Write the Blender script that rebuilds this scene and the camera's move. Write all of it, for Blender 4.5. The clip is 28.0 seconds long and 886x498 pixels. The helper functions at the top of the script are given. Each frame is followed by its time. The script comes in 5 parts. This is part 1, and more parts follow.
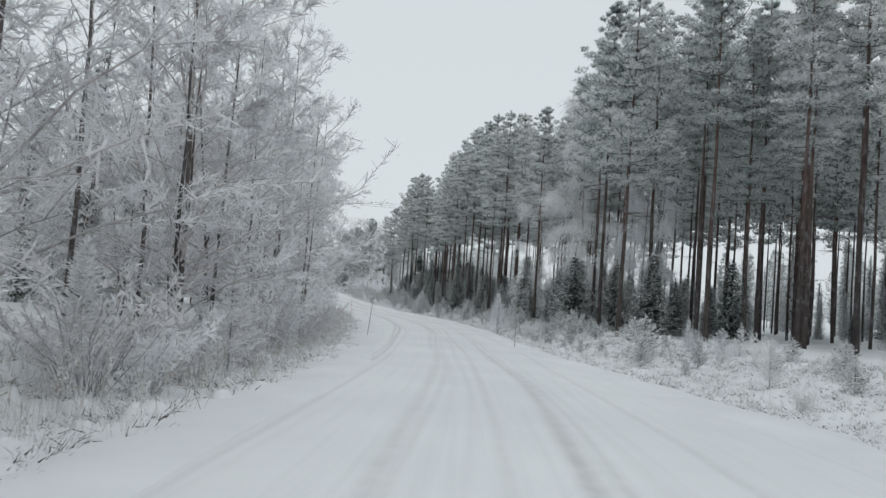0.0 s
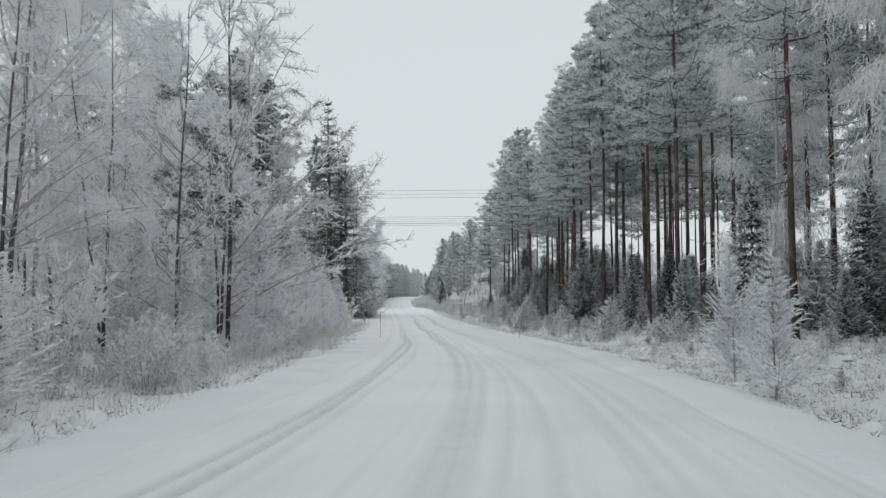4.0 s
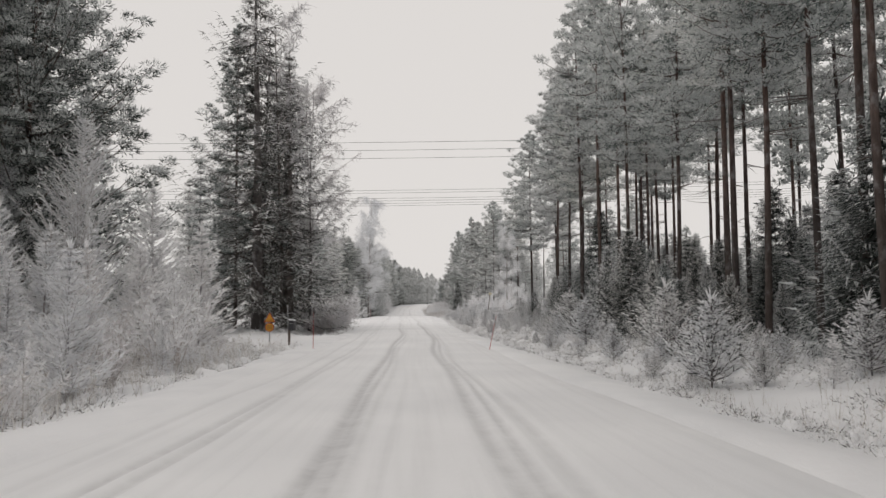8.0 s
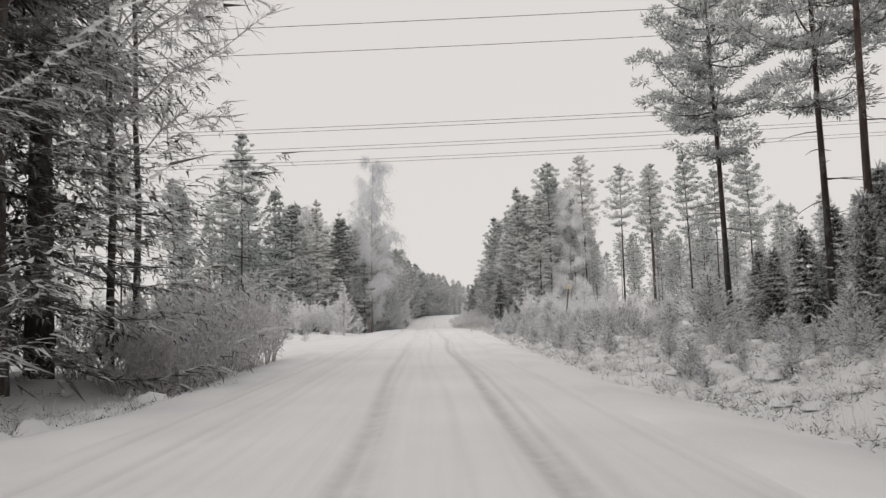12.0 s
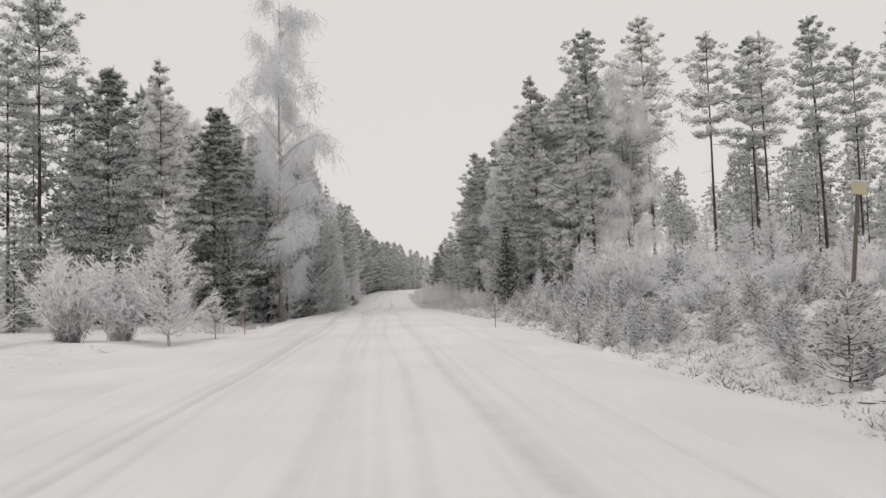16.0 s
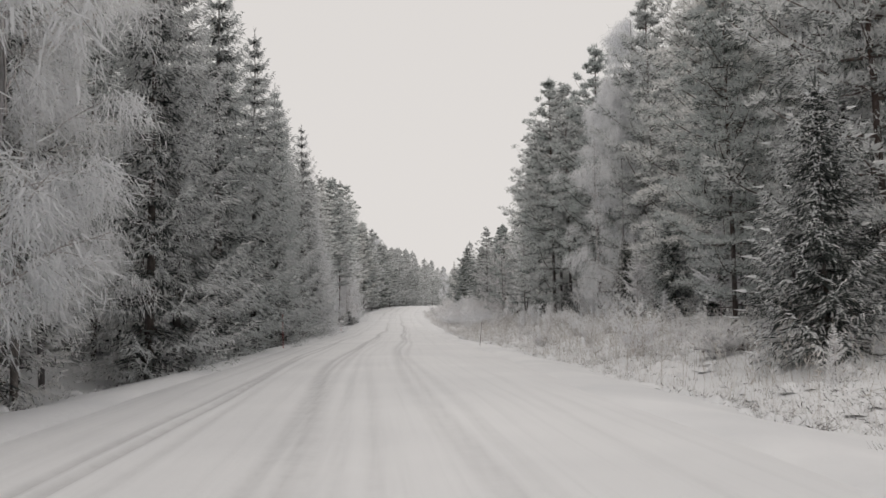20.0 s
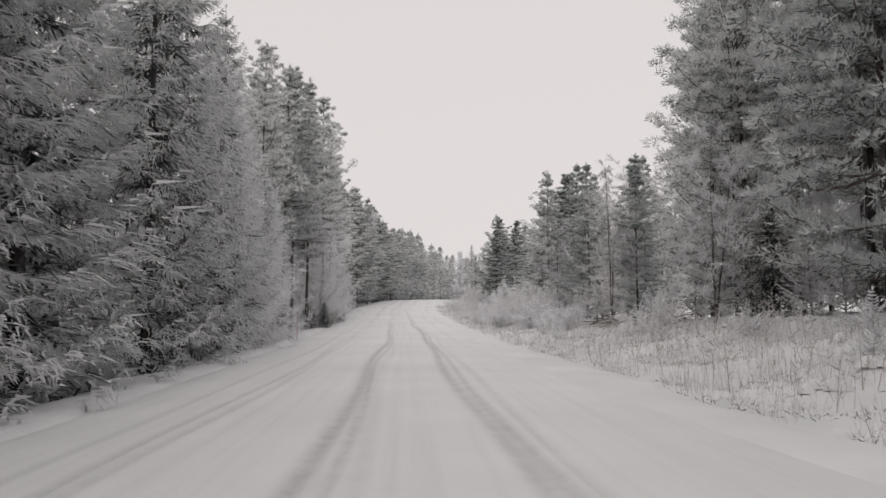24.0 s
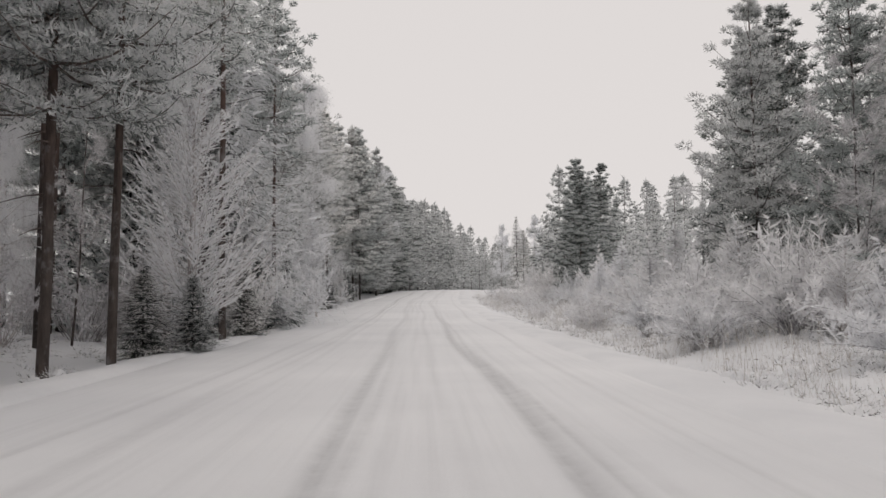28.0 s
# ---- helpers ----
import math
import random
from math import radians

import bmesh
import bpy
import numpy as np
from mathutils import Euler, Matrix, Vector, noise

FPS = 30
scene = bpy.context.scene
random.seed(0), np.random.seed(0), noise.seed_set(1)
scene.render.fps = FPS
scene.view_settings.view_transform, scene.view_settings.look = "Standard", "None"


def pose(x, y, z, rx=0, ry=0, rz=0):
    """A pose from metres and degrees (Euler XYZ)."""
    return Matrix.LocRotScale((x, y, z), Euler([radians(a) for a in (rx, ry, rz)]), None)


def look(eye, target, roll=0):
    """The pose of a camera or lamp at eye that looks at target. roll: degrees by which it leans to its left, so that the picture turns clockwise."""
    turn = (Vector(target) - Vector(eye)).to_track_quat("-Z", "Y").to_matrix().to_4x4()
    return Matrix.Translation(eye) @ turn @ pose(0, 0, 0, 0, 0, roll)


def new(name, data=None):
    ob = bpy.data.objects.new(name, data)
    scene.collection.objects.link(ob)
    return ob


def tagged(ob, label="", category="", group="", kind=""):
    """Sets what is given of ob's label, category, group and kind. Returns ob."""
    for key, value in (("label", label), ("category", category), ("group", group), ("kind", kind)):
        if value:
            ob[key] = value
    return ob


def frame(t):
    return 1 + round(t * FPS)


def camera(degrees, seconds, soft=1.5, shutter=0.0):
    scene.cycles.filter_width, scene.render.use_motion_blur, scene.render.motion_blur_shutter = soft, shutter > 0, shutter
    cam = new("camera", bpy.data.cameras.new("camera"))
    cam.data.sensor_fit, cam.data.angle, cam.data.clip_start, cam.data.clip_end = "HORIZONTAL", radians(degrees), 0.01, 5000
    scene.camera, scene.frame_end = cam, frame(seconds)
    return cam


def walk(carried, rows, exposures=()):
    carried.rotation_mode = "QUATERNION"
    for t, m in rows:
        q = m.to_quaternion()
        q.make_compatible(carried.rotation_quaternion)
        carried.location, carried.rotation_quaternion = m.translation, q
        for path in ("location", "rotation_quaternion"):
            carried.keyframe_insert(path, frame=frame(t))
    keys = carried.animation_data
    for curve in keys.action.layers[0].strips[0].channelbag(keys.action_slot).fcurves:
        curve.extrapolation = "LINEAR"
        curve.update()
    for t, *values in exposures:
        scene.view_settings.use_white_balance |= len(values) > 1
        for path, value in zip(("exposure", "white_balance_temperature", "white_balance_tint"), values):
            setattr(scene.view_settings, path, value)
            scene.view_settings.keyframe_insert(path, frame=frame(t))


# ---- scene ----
cam = camera(59.4, 28.0, soft=1.4, shutter=0.08)
PATH = [
    (0.0, -0.92, -1.99, 2.54, 92.83, -4.08, -12.24),
    (0.5, 0.23, 2.42, 2.39, 92.36, -3.76, -10.79),
    (1.0, 1.37, 6.83, 2.23, 91.84, -3.54, -9.45),
    (1.5, 2.47, 11.27, 2.08, 91.57, -3.15, -8.08),
    (2.0, 3.53, 15.73, 1.93, 91.69, -2.50, -7.02),
    (2.5, 4.51, 20.25, 1.78, 91.81, -1.71, -5.67),
    (3.0, 5.42, 24.81, 1.63, 91.95, -1.07, -4.24),
    (3.5, 6.31, 29.41, 1.49, 92.81, -0.67, -3.71),
    (5.5, 9.50, 48.28, 1.25, 95.66, 1.41, -2.84),
    (6.0, 9.69, 53.22, 1.19, 95.35, 0.80, -3.21),
    (6.5, 9.81, 58.18, 1.13, 94.92, 0.32, -2.95),
    (7.0, 9.88, 63.14, 1.06, 94.52, 0.34, -2.53),
    (7.5, 9.92, 68.10, 0.98, 94.49, 0.29, -2.27),
    (8.0, 9.91, 73.07, 0.89, 94.54, 0.09, -2.07),
    (8.5, 9.90, 78.04, 0.80, 94.81, -0.25, -1.76),
    (9.0, 9.91, 82.98, 0.71, 94.81, -0.37, -1.60),
    (9.5, 9.90, 87.96, 0.65, 94.56, -0.09, -1.94),
    (10.0, 9.91, 93.00, 0.61, 94.84, -0.07, -1.87),
    (10.5, 9.97, 98.03, 0.59, 94.77, -0.24, -1.37),
    (11.0, 9.99, 102.98, 0.60, 95.08, 0.12, -0.95),
    (11.5, 9.99, 107.86, 0.61, 95.70, 0.71, -0.55),
    (12.0, 9.98, 112.68, 0.63, 95.46, 1.54, -0.16),
    (12.5, 9.94, 117.48, 0.65, 94.97, 2.10, -0.22),
    (14.5, 9.35, 136.71, 0.82, 94.64, 1.56, -1.30),
    (15.0, 9.27, 141.67, 0.87, 94.62, 1.83, -2.20),
    (15.5, 9.20, 146.64, 0.91, 94.11, 1.91, -2.99),
    (16.0, 9.17, 151.62, 0.96, 93.52, 2.09, -3.56),
    (16.5, 9.14, 156.59, 1.00, 93.47, 2.09, -3.56),
    (17.0, 9.09, 161.57, 1.02, 93.82, 1.94, -3.35),
    (17.5, 9.01, 166.55, 1.04, 94.26, 1.69, -3.27),
    (18.0, 8.88, 171.53, 1.08, 94.58, 1.07, -3.08),
    (18.5, 8.83, 176.46, 1.12, 94.63, 0.49, -2.95),
    (19.0, 8.80, 181.35, 1.16, 94.62, 0.29, -2.98),
    (19.5, 8.68, 186.20, 1.21, 94.75, 0.33, -2.82),
    (20.0, 8.50, 191.00, 1.25, 94.81, 0.81, -2.99),
    (20.5, 8.36, 195.79, 1.28, 94.49, 0.95, -3.10),
    (22.5, 7.40, 214.95, 1.18, 95.08, 0.00, -3.19),
    (23.0, 7.38, 219.70, 1.16, 94.95, -0.28, -2.95),
    (23.5, 7.42, 224.43, 1.14, 94.77, 0.02, -2.93),
    (24.0, 7.52, 229.14, 1.11, 94.58, 0.33, -3.09),
    (24.5, 7.60, 233.78, 1.09, 93.83, 0.61, -3.25),
    (25.0, 7.64, 238.41, 1.07, 93.35, 0.68, -3.31),
    (25.5, 7.65, 243.00, 1.05, 93.19, 0.76, -3.00),
    (26.0, 7.65, 247.53, 1.03, 93.18, 0.88, -2.71),
    (26.5, 7.63, 251.99, 1.03, 93.51, 0.89, -2.55),
    (27.0, 7.62, 256.36, 1.03, 94.26, 0.96, -2.51),
    (27.5, 7.63, 260.65, 1.03, 94.31, 0.89, -2.59),
    (28.0, 7.64, 264.96, 1.03, 94.17, 0.65, -1.37),
]
walk(cam, [(t, pose(*p)) for t, *p in PATH], [(0, 0.0, 6100, 4.5), (3.5, 0.0, 6100, 4.5), (5.5, 0.0, 6860, 12), (20.5, 0.0, 6880, 12), (23, 0.0, 6820, 15), (28, 0.0, 6850, 14)])

# ---- light ----
world = bpy.data.worlds.new("overcast_sky")
scene.world = world
world.use_nodes = True
wn, wl = world.node_tree.nodes, world.node_tree.links
sky = wn.new("ShaderNodeTexSky")
sky.sky_type, sky.sun_disc = "NISHITA", False
sky.sun_elevation, sky.sun_rotation = radians(14), radians(200)
sky_grey = wn.new("ShaderNodeHueSaturation")
sky_grey.inputs["Saturation"].default_value = 0.08
sky_mix = wn.new("ShaderNodeMix")
sky_mix.data_type = "RGBA"
sky_mix.inputs[0].default_value = 0.94
sky_mix.inputs[7].default_value = (7.2, 7.22, 7.28, 1)
wl.new(sky.outputs[0], sky_grey.inputs["Color"])
wl.new(sky_grey.outputs[0], sky_mix.inputs[6])
wl.new(sky_mix.outputs[2], wn["Background"].inputs["Color"])
wn["Background"].inputs["Strength"].default_value = 0.1
sun = new("sun", bpy.data.lights.new("sun", "SUN"))
sun.data.energy, sun.data.angle, sun.data.color = 0.5, radians(40), (1.0, 0.97, 0.93)
sun.matrix_world = look((0, 0, 60), (12, 34, 0))


# ---- materials ----
class Nodes:
    """A short way to write a node material."""

    def __init__(self, name, roughness=0.8, specular=0.3):
        self.mat = bpy.data.materials.new(name)
        self.mat.use_nodes = True
        self.tree = self.mat.node_tree
        self.out = self.tree.nodes["Principled BSDF"]
        self.out.inputs["Roughness"].default_value = roughness
        self.out.inputs["Specular IOR Level"].default_value = specular

    def node(self, kind, **values):
        n = self.tree.nodes.new("ShaderNode" + kind)
        for key, value in values.items():
            n.inputs[key.replace("_", " ")].default_value = value
        return n

    def link(self, a, b):
        self.tree.links.new(a, b)

    def coords(self, scale=(1, 1, 1), what="Object"):
        c, m = self.node("TexCoord"), self.node("Mapping")
        m.inputs["Scale"].default_value = scale
        self.link(c.outputs[what], m.inputs["Vector"])
        return m.outputs[0]

    def noise(self, scale, vector=None, detail=4.0, rough=0.55):
        n = self.node("TexNoise", Scale=scale, Detail=detail, Roughness=rough)
        if vector:
            self.link(vector, n.inputs["Vector"])
        return n.outputs["Fac"]

    def ramp(self, fac, *stops):
        r = self.node("ValToRGB")
        e = r.color_ramp.elements
        while len(e) < len(stops):
            e.new(0.5)
        for el, (at, col) in zip(e, stops):
            el.position, el.color = at, (*col, 1)
        self.link(fac, r.inputs[0])
        return r.outputs[0]

    def mix(self, fac, a, b, mode="MIX"):
        m = self.node("Mix")
        m.data_type, m.blend_type = "RGBA", mode
        for slot, v in ((0, fac), (6, a), (7, b)):
            if isinstance(v, (int, float)):
                m.inputs[slot].default_value = v
            elif isinstance(v, tuple):
                m.inputs[slot].default_value = (*v, 1)
            else:
                self.link(v, m.inputs[slot])
        return m.outputs[2]

    def bump(self, height, strength=0.4, distance=0.02):
        b = self.node("Bump", Strength=strength, Distance=distance)
        self.link(height, b.inputs["Height"])
        self.link(b.outputs[0], self.out.inputs["Normal"])

    def thin(self, colour, share):
        """Frost crystals and needles let part of the light through."""
        t, mixer = self.node("BsdfTranslucent"), self.node("MixShader", Fac=share)
        self.link(colour, t.inputs["Color"])
        self.link(self.out.outputs[0], mixer.inputs[1])
        self.link(t.outputs[0], mixer.inputs[2])
        self.link(mixer.outputs[0], self.tree.nodes["Material Output"].inputs["Surface"])
        return self.done(colour)

    def done(self, colour):
        if isinstance(colour, tuple):
            self.out.inputs["Base Color"].default_value = (*colour, 1)
        else:
            self.link(colour, self.out.inputs["Base Color"])
        return self.mat


def needles(name, dark, mid, frost, share, vary=1.0):
    """Frosted evergreen foliage: each sprig takes its own amount of frost, patchy over the tree."""
    m = Nodes(name, 0.85, 0.2)
    isl = m.node("NewGeometry").outputs["Random Per Island"]
    patch = m.noise(0.9, m.coords(), 3)
    add = m.node("Math")
    add.operation = "ADD"
    m.link(isl, add.inputs[0])
    part_ = m.node("MapRange", From_Min=0.25, From_Max=0.75, To_Min=-0.3, To_Max=0.3)
    m.link(patch, part_.inputs[0])
    m.link(part_.outputs[0], add.inputs[1])
    col = m.ramp(add.outputs[0], (0.0, dark), (max(0.05, 0.75 - share), mid), (min(0.95, 1.15 - share), frost), (1.0, tuple(min(0.85, c * 1.25) for c in frost)))
    tree = m.node("ObjectInfo").outputs["Random"]
    tint = m.ramp(tree, (0, tuple(1 - vary * c for c in (0.34, 0.3, 0.31))), (0.35, (1 - 0.1 * vary,) * 3), (0.7, (1, 1, 1)), (1, (1 + 0.12 * vary, 1 + 0.1 * vary, 1 + 0.08 * vary)))
    return m.thin(m.mix(1.0, col, tint, "MULTIPLY"), 0.28)


def frost(name, low, high):
    m = Nodes(name, 0.7, 0.35)
    isl = m.node("NewGeometry").outputs["Random Per Island"]
    col = m.ramp(isl, (0, low), (0.35, tuple(0.5 * (a + b) for a, b in zip(low, high))), (1, high))
    tree = m.node("ObjectInfo").outputs["Random"]
    tint = m.ramp(tree, (0, (0.95, 0.96, 0.97)), (1, (1, 0.995, 0.99)))
    return m.thin(m.mix(1.0, col, tint, "MULTIPLY"), 0.5)


def bark(name, low, high, z0, z1, frosting):
    """Bark with furrows; the tone changes from the foot of the trunk to its upper part, with rime on it."""
    m = Nodes(name, 0.9, 0.15)
    v = m.coords((9, 9, 1.6))
    n = m.noise(1.0, v, 6, 0.65)
    sep = m.node("SeparateXYZ")
    m.link(m.coords(), sep.inputs[0])
    up = m.node("MapRange", From_Min=z0, From_Max=z1)
    m.link(sep.outputs["Z"], up.inputs[0])
    base = m.mix(up.outputs[0], low, high)
    col = m.mix(1.0, base, m.ramp(n, (0.3, (0.45, 0.45, 0.46)), (0.6, (1, 1, 1)), (0.8, (1.35, 1.3, 1.25))), "MULTIPLY")
    rime = m.ramp(m.noise(2.3, m.coords((1, 1, 0.6)), 5, 0.7), (0.52, (0, 0, 0)), (0.75, (frosting,) * 3))
    tree = m.node("ObjectInfo").outputs["Random"]
    col = m.mix(1.0, col, m.ramp(tree, (0, (0.75, 0.75, 0.78)), (1, (1.2, 1.1, 1.05))), "MULTIPLY")
    col = m.mix(rime, col, (0.6, 0.61, 0.63))
    m.bump(n, 0.8, 0.03)
    return m.done(col)


def snow(name, deep):
    m = Nodes(name, 0.65, 0.3)
    v = m.coords()
    big, fine = m.noise(0.35, v, 4), m.noise(9.0, v, 6, 0.65)
    col = m.ramp(big, (0.3, (0.74, 0.75, 0.77)), (0.7, (0.86, 0.865, 0.88)))
    if deep:
        litter = m.ramp(m.noise(3.0, v, 8, 0.75), (0.58, (0, 0, 0)), (0.68, (0.8, 0.8, 0.8)))
        col = m.mix(litter, col, (0.36, 0.33, 0.3))
    m.bump(fine, 0.5, 0.05)
    return m.done(col)


M_needle = (needles("pine_needles_green", (0.12, 0.145, 0.138), (0.19, 0.219, 0.21), (0.28, 0.308, 0.298), 0.4), needles("pine_needles_rimed", (0.58, 0.612, 0.607), (0.68, 0.707, 0.704), (0.82, 0.837, 0.837), 0.45), 2.7)
M_needle_pale = (needles("pine_needles_frosted", (0.16, 0.178, 0.172), (0.24, 0.258, 0.25), (0.36, 0.377, 0.37), 0.4), needles("pine_needles_heavy_rime", (0.66, 0.68, 0.678), (0.76, 0.775, 0.777), (0.88, 0.886, 0.892), 0.5), 2.4)
M_needle_dark = (needles("pine_needles_dark", (0.06, 0.072, 0.067), (0.1, 0.117, 0.11), (0.16, 0.179, 0.17), 0.4), needles("pine_needles_light_rime", (0.42, 0.45, 0.445), (0.52, 0.55, 0.545), (0.64, 0.66, 0.66), 0.45), 0.9)
M_spruce_dark = (needles("spruce_needles_green", (0.04, 0.048, 0.044), (0.08, 0.09, 0.085), (0.16, 0.172, 0.168), 0.35), needles("spruce_needles_rimed", (0.48, 0.492, 0.497), (0.66, 0.677, 0.687), (0.84, 0.85, 0.86), 0.5), 0.4)
M_spruce = (needles("spruce_needles_grey_green", (0.07, 0.078, 0.075), (0.12, 0.13, 0.127), (0.22, 0.23, 0.228), 0.4), needles("spruce_needles_pale_rime", (0.55, 0.564, 0.57), (0.72, 0.732, 0.74), (0.9, 0.905, 0.913), 0.5), 1.5)
M_spruce_old = (needles("old_spruce_needles", (0.06, 0.06, 0.056), (0.11, 0.108, 0.103), (0.2, 0.197, 0.19), 0.4), M_spruce_dark[1], -1.3)
M_spruce_pale = (M_spruce[0], needles("spruce_needles_heavy_rime", (0.6, 0.614, 0.62), (0.76, 0.772, 0.78), (0.9, 0.905, 0.915), 0.55), 2.7)
M_spruce_young = (M_spruce_dark[0], M_spruce_dark[1], -0.7)
M_rime = frost("twigs_thick_rime", (0.88, 0.88, 0.89), (0.95, 0.952, 0.96))
M_rime_grey = frost("twigs_thin_rime", (0.56, 0.555, 0.555), (0.88, 0.86, 0.875))
M_pine_bark = bark("pine_bark", (0.085, 0.076, 0.072), (0.145, 0.103, 0.09), 3.0, 11.0, 0.35)
M_grey_bark = bark("grey_bark", (0.1, 0.092, 0.088), (0.17, 0.16, 0.155), 1.0, 9.0, 0.5)
M_birch_bark = bark("birch_bark", (0.2, 0.19, 0.185), (0.5, 0.49, 0.48), 0.3, 4.0, 0.5)
M_limb = bark("limb_bark", (0.14, 0.12, 0.11), (0.19, 0.165, 0.15), 2.0, 12.0, 0.75)
M_white_spruce = (M_spruce[0], M_rime, 2.6)
M_snow_pine = (M_spruce_dark[0], M_rime, 1.2)
M_limb_rime = bark("limb_bark_rimed", (0.58, 0.575, 0.575), (0.68, 0.68, 0.69), 2.0, 12.0, 0.9)
M_bark_rime = bark("young_bark_rimed", (0.5, 0.49, 0.49), (0.64, 0.64, 0.65), 1.0, 4.0, 0.8)
M_snow = snow("fresh_snow", False)
M_floor = snow("snow_over_heath", True)
M_heath = (needles("heather_sprigs", (0.03, 0.027, 0.023), (0.07, 0.064, 0.058), (0.16, 0.152, 0.145), 0.4, 0), needles("heather_sprigs_snowy", (0.42, 0.42, 0.422), (0.68, 0.68, 0.685), (0.9, 0.9, 0.905), 0.55, 0))
M_straw = frost("dead_grass_rimed", (0.42, 0.38, 0.34), (0.86, 0.85, 0.84))


def road_snow():
    """Packed snow; UV runs in metres across (x) and along (y) the road."""
    m = Nodes("packed_road_snow", 0.55, 0.35)
    uv = m.node("UVMap")
    lane = m.node("Mapping")
    lane.inputs["Scale"].default_value = (7.0, 0.12, 1)
    m.link(uv.outputs[0], lane.inputs["Vector"])
    streak = m.noise(1.0, lane.outputs[0], 5, 0.6)
    obj = m.coords()
    fine, big = m.noise(14.0, obj, 6, 0.7), m.noise(0.25, obj, 3)
    att = m.node("Attribute")
    att.attribute_name = "worn"
    col = m.ramp(big, (0.3, (0.77, 0.778, 0.795)), (0.7, (0.86, 0.866, 0.878)))
    col = m.mix(m.ramp(streak, (0.48, (0, 0, 0)), (0.72, (0.2, 0.2, 0.2))), col, (0.58, 0.588, 0.6))
    wear = m.node("Math")
    wear.operation = "MULTIPLY"
    m.link(att.outputs["Fac"], wear.inputs[0])
    m.link(m.ramp(m.noise(2.5, obj, 5, 0.7), (0.3, (0.45,) * 3), (0.65, (1,) * 3)), wear.inputs[1])
    col = m.mix(wear.outputs[0], col, (0.42, 0.42, 0.43))
    m.bump(fine, 0.35, 0.02)
    return m.done(col)


M_road = road_snow()


def plain(name, colour, roughness=0.5, metal=0.0, grain=0.12):
    m = Nodes(name, roughness, 0.4)
    m.out.inputs["Metallic"].default_value = metal
    n = m.noise(14.0, m.coords(), 5, 0.6)
    lo, hi = tuple(c * (1 - grain) for c in colour), tuple(min(1, c * (1 + grain)) for c in colour)
    return m.done(m.ramp(n, (0.3, lo), (0.7, hi)))


M_sign_yellow = plain("sign_yellow_sheet", (0.56, 0.26, 0.025), 0.45)
M_sign_red = plain("sign_red_sheet", (0.3, 0.045, 0.025), 0.45)
M_black = plain("sign_black", (0.02, 0.02, 0.02), 0.5)
M_steel = plain("galvanised_steel", (0.4, 0.41, 0.42), 0.45, 0.8)
M_box = plain("mailbox_dark_metal", (0.05, 0.05, 0.055), 0.5, 0.2)
M_wood = plain("weathered_post_wood", (0.16, 0.13, 0.11), 0.9)
M_red_pole = plain("red_plastic", (0.46, 0.07, 0.06), 0.5)
M_dark_pole = plain("dark_plastic", (0.12, 0.085, 0.075), 0.6)
M_board = plain("pale_board", (0.6, 0.55, 0.4), 0.7)
M_wire = plain("power_cable", (0.06, 0.06, 0.065), 0.6)


# ---- the plan: road line, heights ----
ROAD_Y = (-80, -40, 3, 8, 13, 21, 30, 44, 60, 80, 107, 127, 147, 165, 180, 200, 223, 240, 262, 290, 330, 365, 400, 440, 500)
ROAD_L = (-27, -14, -2.1, -0.9, 0.3, 1.9, 3.2, 4.9, 6.0, 5.8, 5.4, 5.8, 4.9, 4.5, 4.3, 3.9, 3.1, 3.0, 2.4, 1.9, 2.2, 4.6, 12, 25, 52)
ROAD_R = (-19, -6.5, 5.4, 6.3, 7.0, 8.1, 9.5, 11.7, 13.4, 13.7, 13.4, 12.5, 12.0, 12.4, 12.6, 12.0, 12.0, 11.2, 11.3, 11.2, 10.9, 12.6, 19.5, 32, 59)
ROAD_Z = ((-80, 3.9), (-2, 1.29), (11, 0.83), (20, 0.53), (29, 0.24), (48, 0.0), (63, -0.19), (78, -0.45), (93, -0.64), (108, -0.64), (127, -0.54), (147, -0.34), (167, -0.21), (191, 0.0), (199, 0.03), (215, -0.07), (238, -0.18), (265, -0.22), (300, 0.3), (330, 1.35), (365, 3.0), (390, 3.5), (500, 3.9))
LANE_Y = (-80, -2, 11, 20, 29, 38, 48, 63, 93, 117, 147, 171, 191, 215, 243, 265, 300, 330, 365, 400, 440, 500)
LANE_X = (-23, -0.9, 2.5, 4.5, 6.3, 8.0, 9.4, 9.9, 9.9, 9.9, 9.2, 8.9, 8.5, 7.4, 7.6, 7.6, 7.4, 7.3, 9.3, 16.4, 29, 56)


def smooth_table(ys, vs):
    ys, vs = np.array(ys, float), np.array(vs, float)
    grid = np.arange(ys[0], ys[-1] + 1, 1.0)
    line = np.interp(grid, ys, vs)
    k = np.exp(-0.5 * (np.arange(-14, 15) / 5.0) ** 2)
    k /= k.sum()
    pad = np.concatenate([2 * line[0] - line[14:0:-1], line, 2 * line[-1] - line[-2:-16:-1]])
    return grid, np.convolve(pad, k, "valid")


TAB_L, TAB_R = smooth_table(ROAD_Y, ROAD_L), smooth_table(ROAD_Y, ROAD_R)
TAB_Z = smooth_table(*zip(*ROAD_Z))
TAB_LANE = smooth_table(LANE_Y, LANE_X)


def along(tab, y):
    return np.interp(y, tab[0], tab[1])


